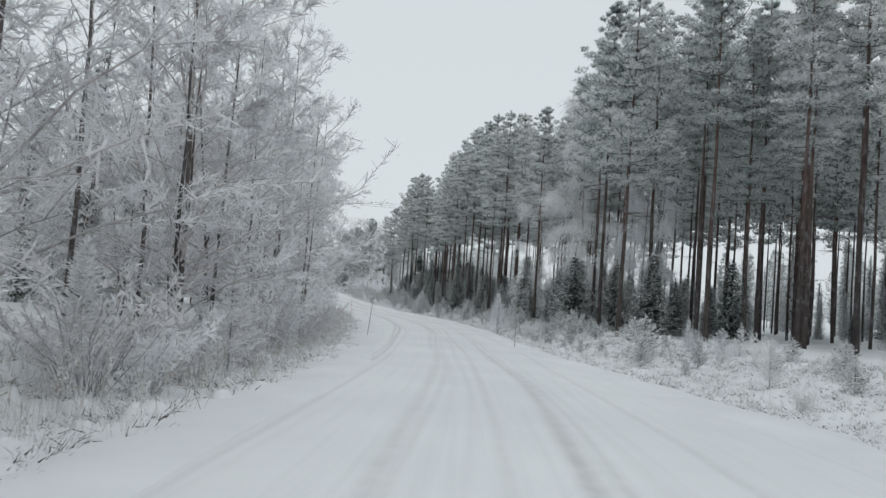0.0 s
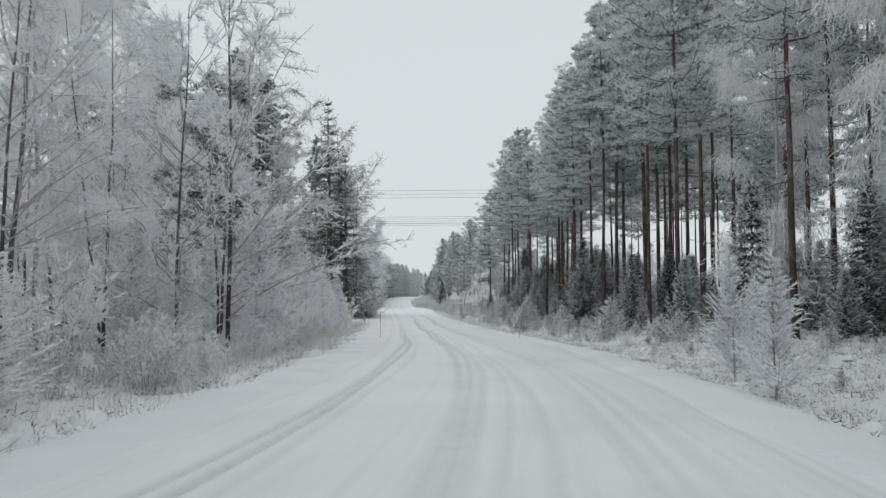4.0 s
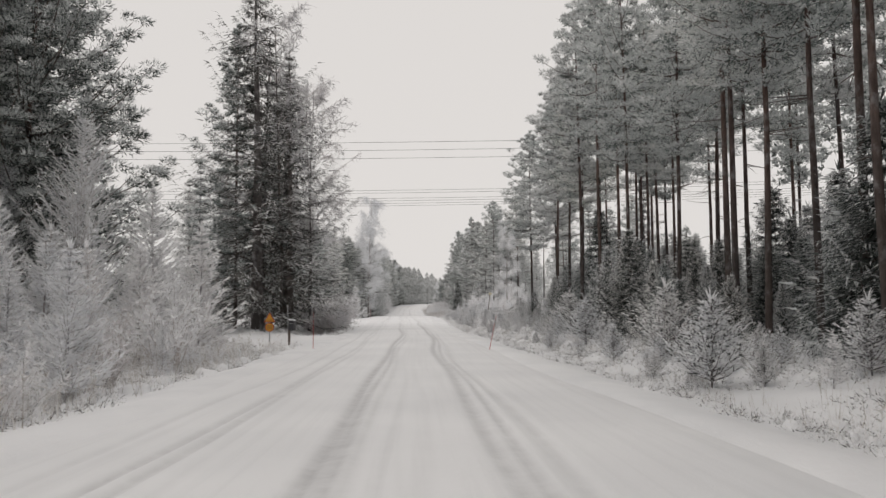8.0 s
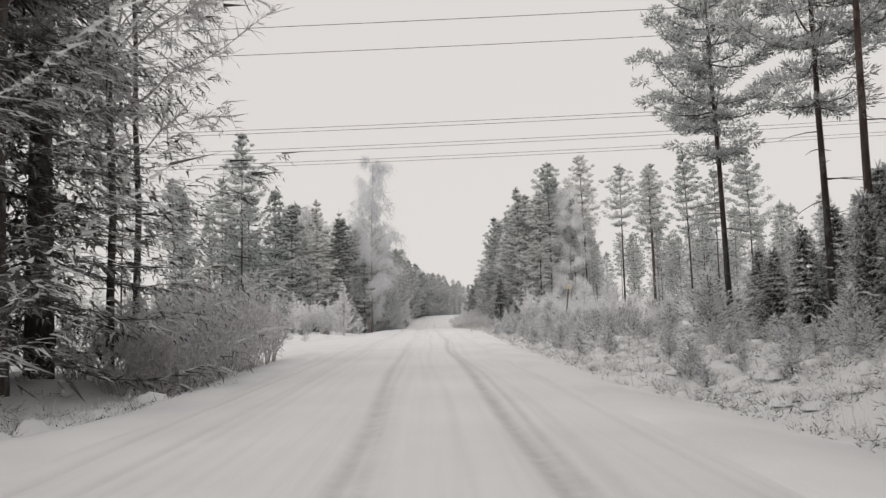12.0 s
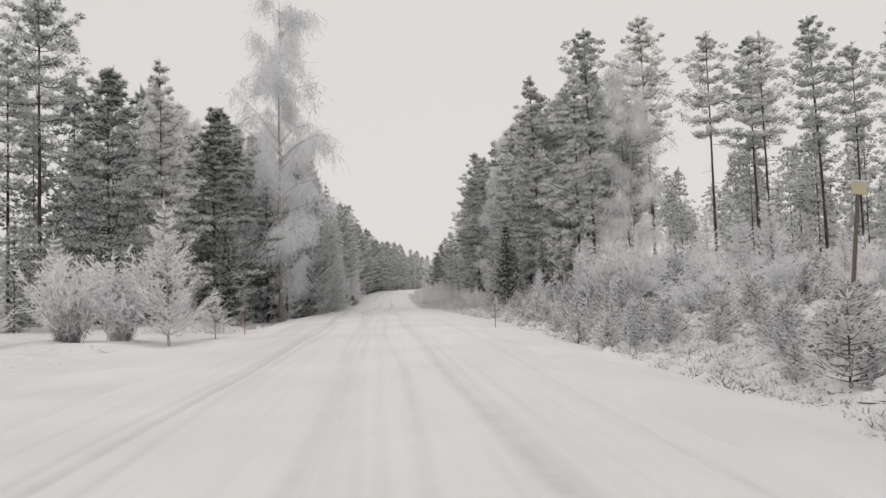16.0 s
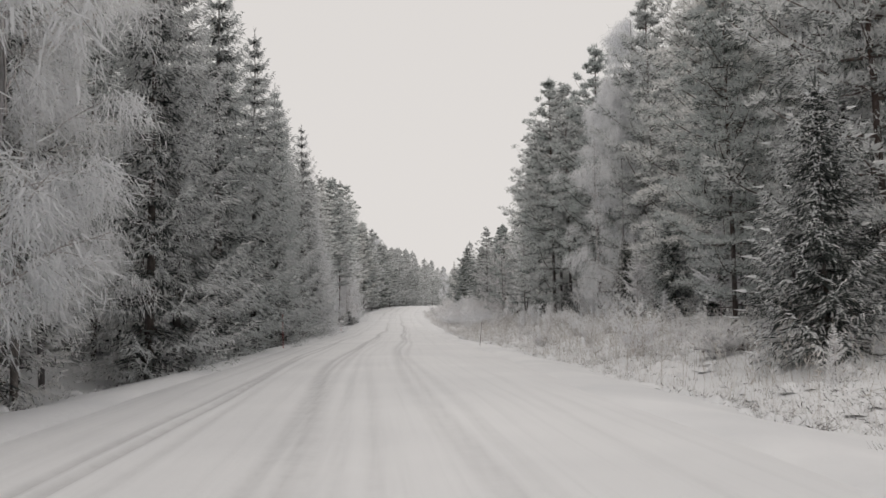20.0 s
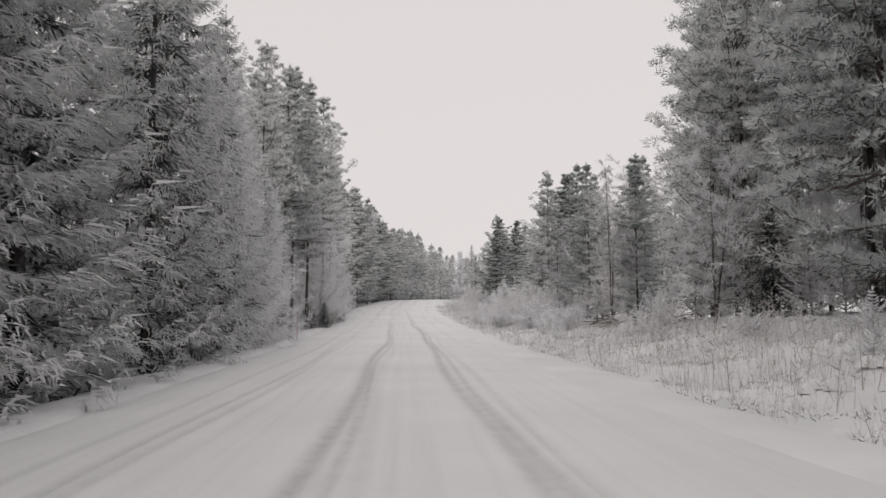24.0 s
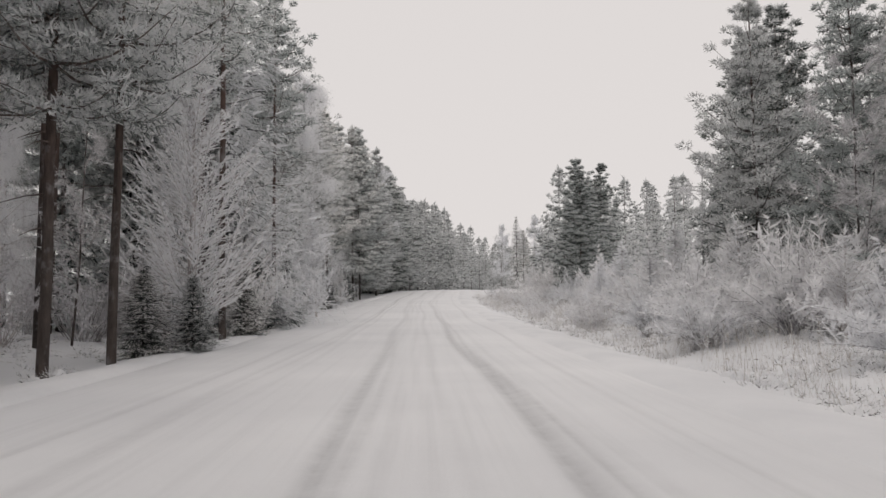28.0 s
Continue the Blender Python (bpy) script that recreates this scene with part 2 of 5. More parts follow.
def lumps(x, y, seed):
    """A smooth random height of about -1 to 1 with waves of a metre or so."""
    r = np.random.RandomState(seed)
    out = 0
    for _ in range(9):
        a, w = r.uniform(0, 2 * math.pi), r.uniform(0.7, 3.2)
        out = out + np.sin((x * math.cos(a) + y * math.sin(a)) * w + r.uniform(0, 6.3)) / (0.6 + w)
    return out / 3.0


def smoothstep(a, b, v):
    t = np.clip((v - a) / (b - a), 0, 1)
    return t * t * (3 - 2 * t)


def ground_z(x, y):
    x, y = np.asarray(x, float), np.asarray(y, float)
    left, right, z = along(TAB_L, y), along(TAB_R, y), along(TAB_Z, y)
    dl, dr = left - x, x - right
    d = np.maximum(dl, dr)
    drop = -0.14 * smoothstep(0.1, 1.2, d) - 0.18 * smoothstep(0.8, 2.2, d) + 0.36 * smoothstep(2.0, 5.0, d)
    yard = smoothstep(107, 110, y) * (1 - smoothstep(119, 124, y)) * (dl > 0)
    clearing = smoothstep(138, 146, y) * (1 - smoothstep(180, 186, y)) * (dl > 0)
    drop = drop * (1 - yard) * (1 - 0.7 * clearing)
    bank = 1.0 * smoothstep(3.5, 9.0, dr) * smoothstep(198, 208, y) * (1 - smoothstep(258, 276, y))
    heath = 0.45 * smoothstep(3.0, 9.0, dr) * (1 - smoothstep(196, 204, y))
    rough = (0.13 * smoothstep(0.8, 3, d) * (1 - 0.75 * yard) + 0.05 * smoothstep(0.0, 1.0, d)) * lumps(x, y, 3) + 0.09 * smoothstep(1.0, 2.5, d) * (1 - 0.8 * yard) * lumps(x * 2.6, y * 2.6, 9)
    far = 1.2 * np.sin(x * 0.013 + y * 0.007) * smoothstep(40, 140, np.abs(x - 8))
    return z + drop + bank + heath + rough + far - 0.2 * (1 - smoothstep(-0.9, -0.25, d + 0.3 * lumps(x * 0.8, y * 0.5, 11)))


def quick_mesh(name, verts, faces, mats, slots=None, smooth=False):
    """A mesh from arrays; faces is one (n, k) array or a list of such arrays."""
    me = bpy.data.meshes.new(name)
    faces = faces if isinstance(faces, list) else [faces]
    loops = np.concatenate([f.ravel() for f in faces]).astype(np.int32)
    sizes = np.concatenate([np.full(len(f), f.shape[1]) for f in faces])
    me.vertices.add(len(verts))
    me.vertices.foreach_set("co", np.ascontiguousarray(verts, np.float32).ravel())
    me.loops.add(len(loops))
    me.loops.foreach_set("vertex_index", loops)
    me.polygons.add(len(sizes))
    me.polygons.foreach_set("loop_start", np.concatenate([[0], np.cumsum(sizes)[:-1]]).astype(np.int32))
    for m in mats:
        me.materials.append(m)
    if slots is not None:
        me.polygons.foreach_set("material_index", np.asarray(slots, np.int32))
    me.polygons.foreach_set("use_smooth", np.full(len(sizes), smooth))
    me.update(calc_edges=True)
    return me


def mesh_object(name, verts, faces, mats, parent=None, slots=None, smooth=False):
    ob = new(name, quick_mesh(name, verts, faces, mats, slots, smooth))
    ob.parent = parent
    return ob


def grid_faces(rows, cols):
    i = np.arange((rows - 1) * cols).reshape(rows - 1, cols)[:, :-1].ravel()
    return np.stack([i, i + 1, i + cols + 1, i + cols], 1)


def build_ground():
    ys = np.concatenate([np.linspace(-900, -80, 18)[:-1], np.arange(-80, -12, 3.0), np.arange(-12, 300, 0.65), np.arange(300, 440, 1.5), np.linspace(440, 1600, 26)])
    near = np.arange(-16, 26, 0.42)
    us = np.concatenate([-np.geomspace(900, 17, 26), near, np.geomspace(27, 900, 26)])
    base = along(TAB_LANE, ys)
    base = np.where(np.abs(ys - 180) > 330, np.interp(ys, (-900, -80, 500, 1600), (-40, -23, 56, 300)), base)
    X = base[:, None] + us[None, :] - 1.0
    Y = np.repeat(ys[:, None], len(us), 1)
    Z = ground_z(X, np.clip(Y, -80, 500))
    ob = mesh_object("ground", np.stack([X, Y, Z], -1).reshape(-1, 3), grid_faces(len(ys), len(us)), [M_snow, M_floor], smooth=True)
    f = grid_faces(len(ys), len(us))
    cx, cy = X.ravel()[f[:, 0]], np.clip(Y.ravel()[f[:, 0]], -80, 500)
    d = np.maximum(along(TAB_L, cy) - cx, cx - along(TAB_R, cy))
    open_left = (cx < along(TAB_L, cy)) & (cy > 107) & (cy < 122)
    ob.data.polygons.foreach_set("material_index", ((d > 3.2) & ~open_left).astype(np.int32))
    return tagged(ob, "snow-covered forest floor with verges, shallow ditches and heath", "ground", kind="structure")


def build_road():
    ys = np.arange(-70, 440, 0.8)
    n = 140
    k = np.linspace(0, 1, n)
    left, right = along(TAB_L, ys), along(TAB_R, ys)
    X = left[:, None] - 0.35 + (right - left + 0.7)[:, None] * k[None, :]
    Y = np.repeat(ys[:, None], n, 1)
    d = np.minimum(X - left[:, None], right[:, None] - X)
    lane = along(TAB_LANE, ys)[:, None]
    worn, dip = np.zeros_like(X), np.zeros_like(X)
    wob = 0.12 * np.sin(Y * 0.05 + 0.7) + 0.07 * np.sin(Y * 0.17)
    for off, wide, deep in ((-0.82, 0.1, 0.9), (-0.62, 0.06, 0.7), (-0.45, 0.08, 0.35), (0.9, 0.1, 0.9), (1.1, 0.06, 0.7), (1.35, 0.08, 0.35), (-2.45, 0.07, 0.7), (-2.25, 0.07, 0.75), (-1.95, 0.06, 0.3), (0.15, 0.07, 0.3), (-0.15, 0.06, 0.25), (-3.05, 0.07, 0.35), (2.4, 0.06, 0.3)):
        drift = wob * (1.0 if abs(off) < 1.5 else -0.8) + 0.06 * np.sin(Y * 0.31 + off * 5)
        g = np.exp(-(((X - lane - off - drift) / wide) ** 2))
        amount = deep * (0.65 + 0.35 * np.sin(Y * 0.043 + off * 3.1))
        worn += g * amount
        dip += g * amount * 0.04 - 0.025 * amount * np.exp(-(((X - lane - off - drift - wide * 1.9) / (wide * 0.8)) ** 2))
    Z = along(TAB_Z, ys)[:, None] + 0.05 - 0.005 * (X - 0.5 * (left + right)[:, None]) ** 2 * 0.6 - dip + 0.012 * lumps(X * 1.5, Y * 0.7, 5)
    Z -= 0.13 * (1 - smoothstep(-0.35, 1.0, d))
    f = grid_faces(len(ys), n)
    ob = mesh_object("road", np.stack([X, Y, Z], -1).reshape(-1, 3), f, [M_road], smooth=True)
    uv = ob.data.uv_layers.new(name="UVMap")
    idx = f.ravel()
    uv.data.foreach_set("uv", np.stack([(X - lane).ravel()[idx], Y.ravel()[idx]], 1).ravel())
    att = ob.data.attributes.new("worn", "FLOAT", "POINT")
    att.data.foreach_set("value", np.clip(worn, 0, 1).ravel() * 0.9)
    return tagged(ob, "gravel road under packed snow with darker wheel ruts", "road", kind="structure")


build_ground()
build_road()


# ---- plants: building blocks ----
class Plant:
    """Collects limbs (tubes) and sprigs (small blades) of one plant as arrays."""

    def __init__(self, seed):
        self.r = np.random.RandomState(seed)
        self.tv, self.tf, self.n = [], [], 0
        self.lv, self.lf, self.ln = [], [], 0
        self.sb, self.sd, self.sl, self.sw, self.ss, self.sn = [], [], [], [], [], []

    def tube(self, pts, radii, sides=6, trunk=False):
        pts = np.asarray(pts, float)
        t = np.gradient(pts, axis=0)
        t /= np.linalg.norm(t, axis=1)[:, None] + 1e-9
        ref = np.where(np.abs(t[:, 2:3]) > 0.9, np.array([[1.0, 0, 0]]), np.array([[0, 0, 1.0]]))
        a = np.cross(t, ref)
        a /= np.linalg.norm(a, axis=1)[:, None] + 1e-9
        b = np.cross(t, a)
        ang = np.arange(sides) / sides * 2 * math.pi
        ring = pts[:, None] + np.asarray(radii)[:, None, None] * (a[:, None] * np.cos(ang)[None, :, None] + b[:, None] * np.sin(ang)[None, :, None])
        k = len(pts)
        i = np.arange((k - 1) * sides)
        j = i // sides * sides + (i % sides + 1) % sides
        f = np.stack([i, j, j + sides, i + sides], 1)
        if trunk:
            self.tv.append(ring.reshape(-1, 3)), self.tf.append(f + self.n)
            self.n += k * sides
        else:
            self.lv.append(ring.reshape(-1, 3)), self.lf.append(f + self.ln)
            self.ln += k * sides

    def sprigs(self, base, way, length, width, rime=0.0, face=None):
        """rime: log odds of the pale rimed material, for frost and for painted clump shading; face: the side that a
        sprig turns outward.
        """
        base, way = np.atleast_2d(base), np.atleast_2d(way)
        n = len(base)
        self.sb.append(base), self.sd.append(way / (np.linalg.norm(way, axis=1)[:, None] + 1e-9))
        self.sl.append(np.broadcast_to(length, n)), self.sw.append(np.broadcast_to(width, n)), self.ss.append(np.broadcast_to(rime, n))
        self.sn.append(self.r.normal(size=(n, 3)) if face is None else np.broadcast_to(face, (n, 3)) + self.r.normal(0, 0.35, (n, 3)))

    def crown(self):
        b, d, l, w = np.concatenate(self.sb), np.concatenate(self.sd), np.concatenate(self.sl), np.concatenate(self.sw)
        n = len(b)
        s = np.cross(d, np.concatenate(self.sn))
        s /= np.linalg.norm(s, axis=1)[:, None] + 1e-9
        s *= w[:, None] * 0.5
        tip = b + d * l[:, None]
        v = np.stack([b - s, b + s, tip], 1).reshape(-1, 3)
        f = np.arange(3 * n).reshape(n, 3)
        return v, f

    def meshes(self, bark_mat, limb_mat, leaf_mat):
        """Parts as (name, vertices, faces, slots, materials): the trunk, its branches, and the crown of sprigs."""
        out = []
        for name, v, f, mat in (("trunk", self.tv, self.tf, bark_mat), ("branchwork", self.lv, self.lf, limb_mat)):
            if v:
                f = np.concatenate(f)
                out.append((name, np.concatenate(v), f, np.zeros(len(f), int), (mat,)))
        if self.sb:
            cv, cf = self.crown()
            slots = np.zeros(len(cf), int)
            if isinstance(leaf_mat, tuple):
                odds = np.concatenate(self.ss) + leaf_mat[2]
                slots = (self.r.uniform(size=len(cf)) < 1 / (1 + np.exp(-1.8 * odds))).astype(int)
                leaf_mat = leaf_mat[:2]
            else:
                leaf_mat = (leaf_mat,)
            out.append(("crown", cv, cf, slots, leaf_mat))
        return out


def to_mesh(name, v, f, slots, mats):
    return quick_mesh(name, v, f, mats, slots, name != "crown")


def trunk_line(r, height, lean, n=9, wiggle=0.012):
    z = np.linspace(-0.3, height, n)
    a = r.uniform(0, 6.28)
    bend = np.cumsum(r.normal(0, wiggle * height / n, (n, 2)), axis=0)
    return np.stack([math.cos(a) * lean * z + bend[:, 0], math.sin(a) * lean * z + bend[:, 1], z], 1)


def on_line(line, z):
    return np.array([np.interp(z, line[:, 2], line[:, 0]), np.interp(z, line[:, 2], line[:, 1]), z])


def pine(seed, H=20.0, bare=0.5, R=2.3, fine=True, leaf=None, rich=1.0):
    p = Plant(seed)
    r = p.r
    line = trunk_line(r, H, r.uniform(0, 0.02))
    taper = np.linspace(1, 0.12, len(line))
    p.tube(line, 0.0058 * H * (1 if fine else 0.8) * taper + 0.012, 8 if fine else 5, True)
    step = 0.95 if fine else 1.0
    z = bare * H
    while z < H * 0.975:
        k = (z / H - bare) / (1 - bare)
        reach = R * min(1.0, 0.5 + k * (2.6 if bare > 0.3 else 5.0)) * (1.06 - k) ** (0.6 if bare > 0.3 else 0.8) * 1.15
        swing = r.uniform(0, 6.28)
        count = max(4, int(rich * r.randint(4, 7 if bare > 0.3 else 8))) if fine else 6
        for turn_ in range(count):
            a, L = swing + 6.28 * (turn_ + r.uniform(-0.35, 0.35)) / count, max(0.2, reach * (1 - 0.5 * max(0, k - 0.7) / 0.3) * r.uniform(0.5, 1.25))
            e = r.uniform(-0.12, 0.18) + 0.7 * k
            out = np.array([math.cos(a), math.sin(a), 0])
            side = np.array([-out[1], out[0], 0])
            t = np.linspace(0, 1, 5)
            pts = on_line(line, z + r.normal(0, 0.12 * step)) + out * (L * t)[:, None] + np.array([0, 0, 1]) * (L * (t * e + 0.2 * t * t - 0.12 * np.sin(t * 3)))[:, None] + side * (r.normal(0, 0.1) * L * t * t)[:, None]
            if fine:
                p.tube(pts, np.linspace(0.012 + 0.012 * L, 0.008, 5), 3)
            m = max(2, int(1.2 + 2.1 * L)) if fine else max(1, int(0.6 + 1.4 * L))
            at = np.linspace(1.0, 0.25 if m > 2 else 0.55, m) + r.normal(0, 0.06, m)
            c = np.stack([np.interp(at, t, pts[:, i]) for i in range(3)], 1) + side * (r.normal(0, 0.22, m) * L * (1.15 - 0.7 * at))[:, None] + np.array([0, 0, 1]) * r.uniform(-0.05, 0.1, m)[:, None]
            q = 84 if fine else 14
            n = r.normal(0, 1, (m * q, 3))
            n /= np.linalg.norm(n, axis=1)[:, None]
            puff = np.repeat(r.uniform(0.26, 0.5, m) * (0.75 + 0.14 * min(L, 2.5)) * (1.08 - 0.68 * k * k), q)[:, None]
            pos = n * puff * np.array([1.08, 1.08, 0.44]) * r.uniform(0.45, 1.0, (m * q, 1))
            way = np.cross(n, r.normal(0, 1, (m * q, 3))) * 0.5 + n * 0.7 + out[None] * 0.5 + np.array([0, 0, 0.3])
            n = n * np.array([0.6, 0.6, 1.0])
            # sprig direction picks rimed tops, green undersides: frost plus painted shading of each clump
            p.sprigs(np.repeat(c, q, 0) + pos, way, r.uniform(0.13, 0.26, m * q) * (1 if fine else 1.7), r.uniform(0.038, 0.066, m * q) * (1 if fine else 4.0), n[:, 2] * 5.0 + np.repeat(r.normal(0, 0.9, m), q), n)
        z += step * r.uniform(0.7, 1.3) * (1 - 0.45 * k * k)
    if not fine:
        high = np.linspace(0.8, 0.99, 14) * H
        p.sprigs(np.stack([on_line(line, h) for h in high]), r.normal(0, 0.5, (14, 3)) + np.array([0, 0, 1]), 0.8, 0.34, 0.5)
    p.sprigs(np.repeat(line[-1:] - np.array([0, 0, 0.2]), 26, 0) + r.normal(0, 0.07, (26, 3)), r.normal(0, 0.3, (26, 3)) * np.array([1, 1, 2.5]) + np.array([0, 0, 1]), 0.34, 0.05, 0.4)
    for _ in range(r.randint(4, 9) if fine else 0):
        z, a, L = r.uniform(bare * 0.45, bare) * H, r.uniform(0, 6.28), r.uniform(0.4, 1.7)
        t = np.linspace(0, 1, 4)[:, None]
        pts = on_line(line, z) + np.array([math.cos(a), math.sin(a), 0]) * L * t + np.array([0, 0, 1]) * (r.uniform(-0.4, 0.1) * L * t * t)
        p.tube(pts, np.linspace(0.022, 0.006, 4), 4)
    return p.meshes(M_pine_bark, M_limb, leaf or M_needle)


def spruce(seed, H=18.0, R=2.6, low=0.05, fine=True, leaf=None, step=0.5, ragged=0.2, stout=0.0095, boughs=7, dense=1.0, grain=1.0, core=1.0):
    """Whorls of flat drooping fronds: rime on their upper outer twigs, dark hanging twigs and, as painted shade, an
    unrimed core below.
    """
    p = Plant(seed)
    r = p.r
    up = np.array([0, 0, 1.0])
    line = trunk_line(r, H, r.uniform(0, 0.015))
    p.tube(line, stout * H * (1 if fine else 0.6) * np.linspace(1, 0.03, len(line)) + 0.004, 8 if fine else 6, True)
    z = low * H
    count = boughs if fine else 5
    while z < H * 0.985:
        k = z / H
        reach = R * (1 - k) ** 0.74 * min(1, 0.65 + k * 3)
        swing = r.uniform(0, 6.28)
        for turn_ in range(count):
            a, L = swing + 6.28 * (turn_ + r.uniform(-0.3, 0.3)) / count, max(0.16, reach * r.uniform(1 - ragged, 1 + ragged * 1.3))
            out = np.array([math.cos(a), math.sin(a), 0])
            side = np.array([-out[1], out[0], 0])
            t = np.linspace(0, 1, 6)
            pts = on_line(line, z + r.uniform(-0.13, 0.13) * step) + out * (L * t)[:, None] + up * (L * (t * (-0.26 + 0.8 * k + r.normal(0, 0.05)) - 0.16 * np.sin(t * math.pi) + 0.2 * t ** 3))[:, None] + side * (r.normal(0, 0.08) * L * t * t)[:, None]
            if fine:
                p.tube(pts[:4], np.linspace(0.008 + 0.005 * L, 0.004, 4), 3)
            m = int(6 + 8.5 * L * dense) if fine else int(4 + 4 * L)
            at = np.linspace(0.12, 0.98, m) + r.normal(0, 0.03, m)
            c = np.stack([np.interp(at, t, pts[:, i]) for i in range(3)], 1)
            sgn = np.where(np.arange(m) % 2 == 0, 1.0, -1.0)[:, None]
            way = out[None] * 0.8 + side * sgn * r.uniform(0.45, 0.9, (m, 1)) - up * r.uniform(0.0, 0.22, (m, 1))
            way /= np.linalg.norm(way, axis=1)[:, None]
            span = np.clip(0.55 * L * (1.05 - at) + 0.1, 0.1, 0.8) * r.uniform(0.75, 1.2, m)
            mood = r.normal(0, 0.7) + r.normal(0, 0.5, m)
            if not fine:
                p.sprigs(c, way, span * 1.3, np.clip(span * 0.42, 0.09, 0.24), 5.0 * at - 1.6 + mood, up)
                p.sprigs(np.repeat(on_line(line, z)[None], 2, 0), up + r.normal(0, 0.3, (2, 3)), step * 1.6, 0.14 + 0.22 * reach, 0.8)
                p.sprigs(c, way * 0.4 - up, span * 0.8, np.clip(span * 0.34, 0.05, 0.18), -2.0, out)
                continue
            p.sprigs(c, way, span * 0.75, r.uniform(0.05, 0.075, m) * grain, 4.5 * at - 2.2 + mood, up)
            mid, dip_ = c + way * (span * 0.5)[:, None], way - up * 0.3
            p.sprigs(mid, dip_, span * 0.55, r.uniform(0.045, 0.07, m) * grain, 4.5 * at - 0.4 + mood, up)
            q = 5
            u = np.tile(np.linspace(0.15, 1.0, q), m) + r.uniform(-0.06, 0.06, m * q)
            w, s, o, g = np.repeat(way, q, 0), np.repeat(span, q), np.repeat(at, q), np.repeat(mood, q)
            base = np.repeat(c, q, 0) + w * (s * u)[:, None] - up * (0.22 * s * u * u)[:, None]
            twist = np.cross(w, up) * (np.where(np.arange(m * q) % 2 == 0, 1, -1) * r.uniform(0.5, 1.0, m * q))[:, None]
            p.sprigs(base, w + twist - up * 0.15, r.uniform(0.75, 1.25, m * q) * np.clip(0.07 + 0.12 * s, 0.08, 0.15) * grain ** 0.5, r.uniform(0.03, 0.048, m * q) * grain, 4.5 * o + 2.2 * u - 2.4 + g, up)
            hang = slice(0, None, 2)
            n = len(base[hang])
            p.sprigs(base[hang] - up * 0.02, w[hang] * 0.6 - up + r.normal(0, 0.3, (n, 3)), r.uniform(0.07, 0.2, n) * min(1.1, 0.5 + 0.3 * L), r.uniform(0.03, 0.05, n) * grain, -1.6 + 1.6 * o[hang] + 0.5 * g[hang], out)
            # wide unrimed sprigs colour in the shade between the whorls
            k0 = int((5 + 5 * L) * core)
            c0 = np.stack([np.interp(r.uniform(0.0, 0.6, k0), t, pts[:, i]) for i in range(3)], 1)
            p.sprigs(c0, out[None] * 0.5 + side * r.normal(0, 0.9, (k0, 1)) - up * r.uniform(0.0, 0.8, (k0, 1)), r.uniform(0.25, 0.5, k0) * min(1.3, 0.45 + 0.4 * L), r.uniform(0.08, 0.14, k0) * grain, -4.5, out * 0.5 + up)
            n = int(4 + 6 * L)
            u = np.linspace(0.25, 0.98, n)
            ridge = np.stack([np.interp(u, t, pts[:, i]) for i in range(3)], 1) + up * 0.015
            p.sprigs(ridge, out[None] + r.normal(0, 0.2, (n, 3)) + up * (0.25 * u)[:, None], r.uniform(0.16, 0.26, n) * grain ** 0.5, r.uniform(0.06, 0.1, n) * grain, 6.0 * u - 1.6, up)
            p.sprigs(pts[-1], out + up * 0.1, 0.14 + 0.1 * L, 0.08, 2.0)
        z += step * r.uniform(0.8, 1.2) * (1 - 0.35 * k)
    p.sprigs(np.repeat(line[-1:], 5, 0), r.normal(0, 0.25, (5, 3)) + up, 0.35, 0.06)
    return p.meshes(M_grey_bark, M_limb, leaf or M_spruce)


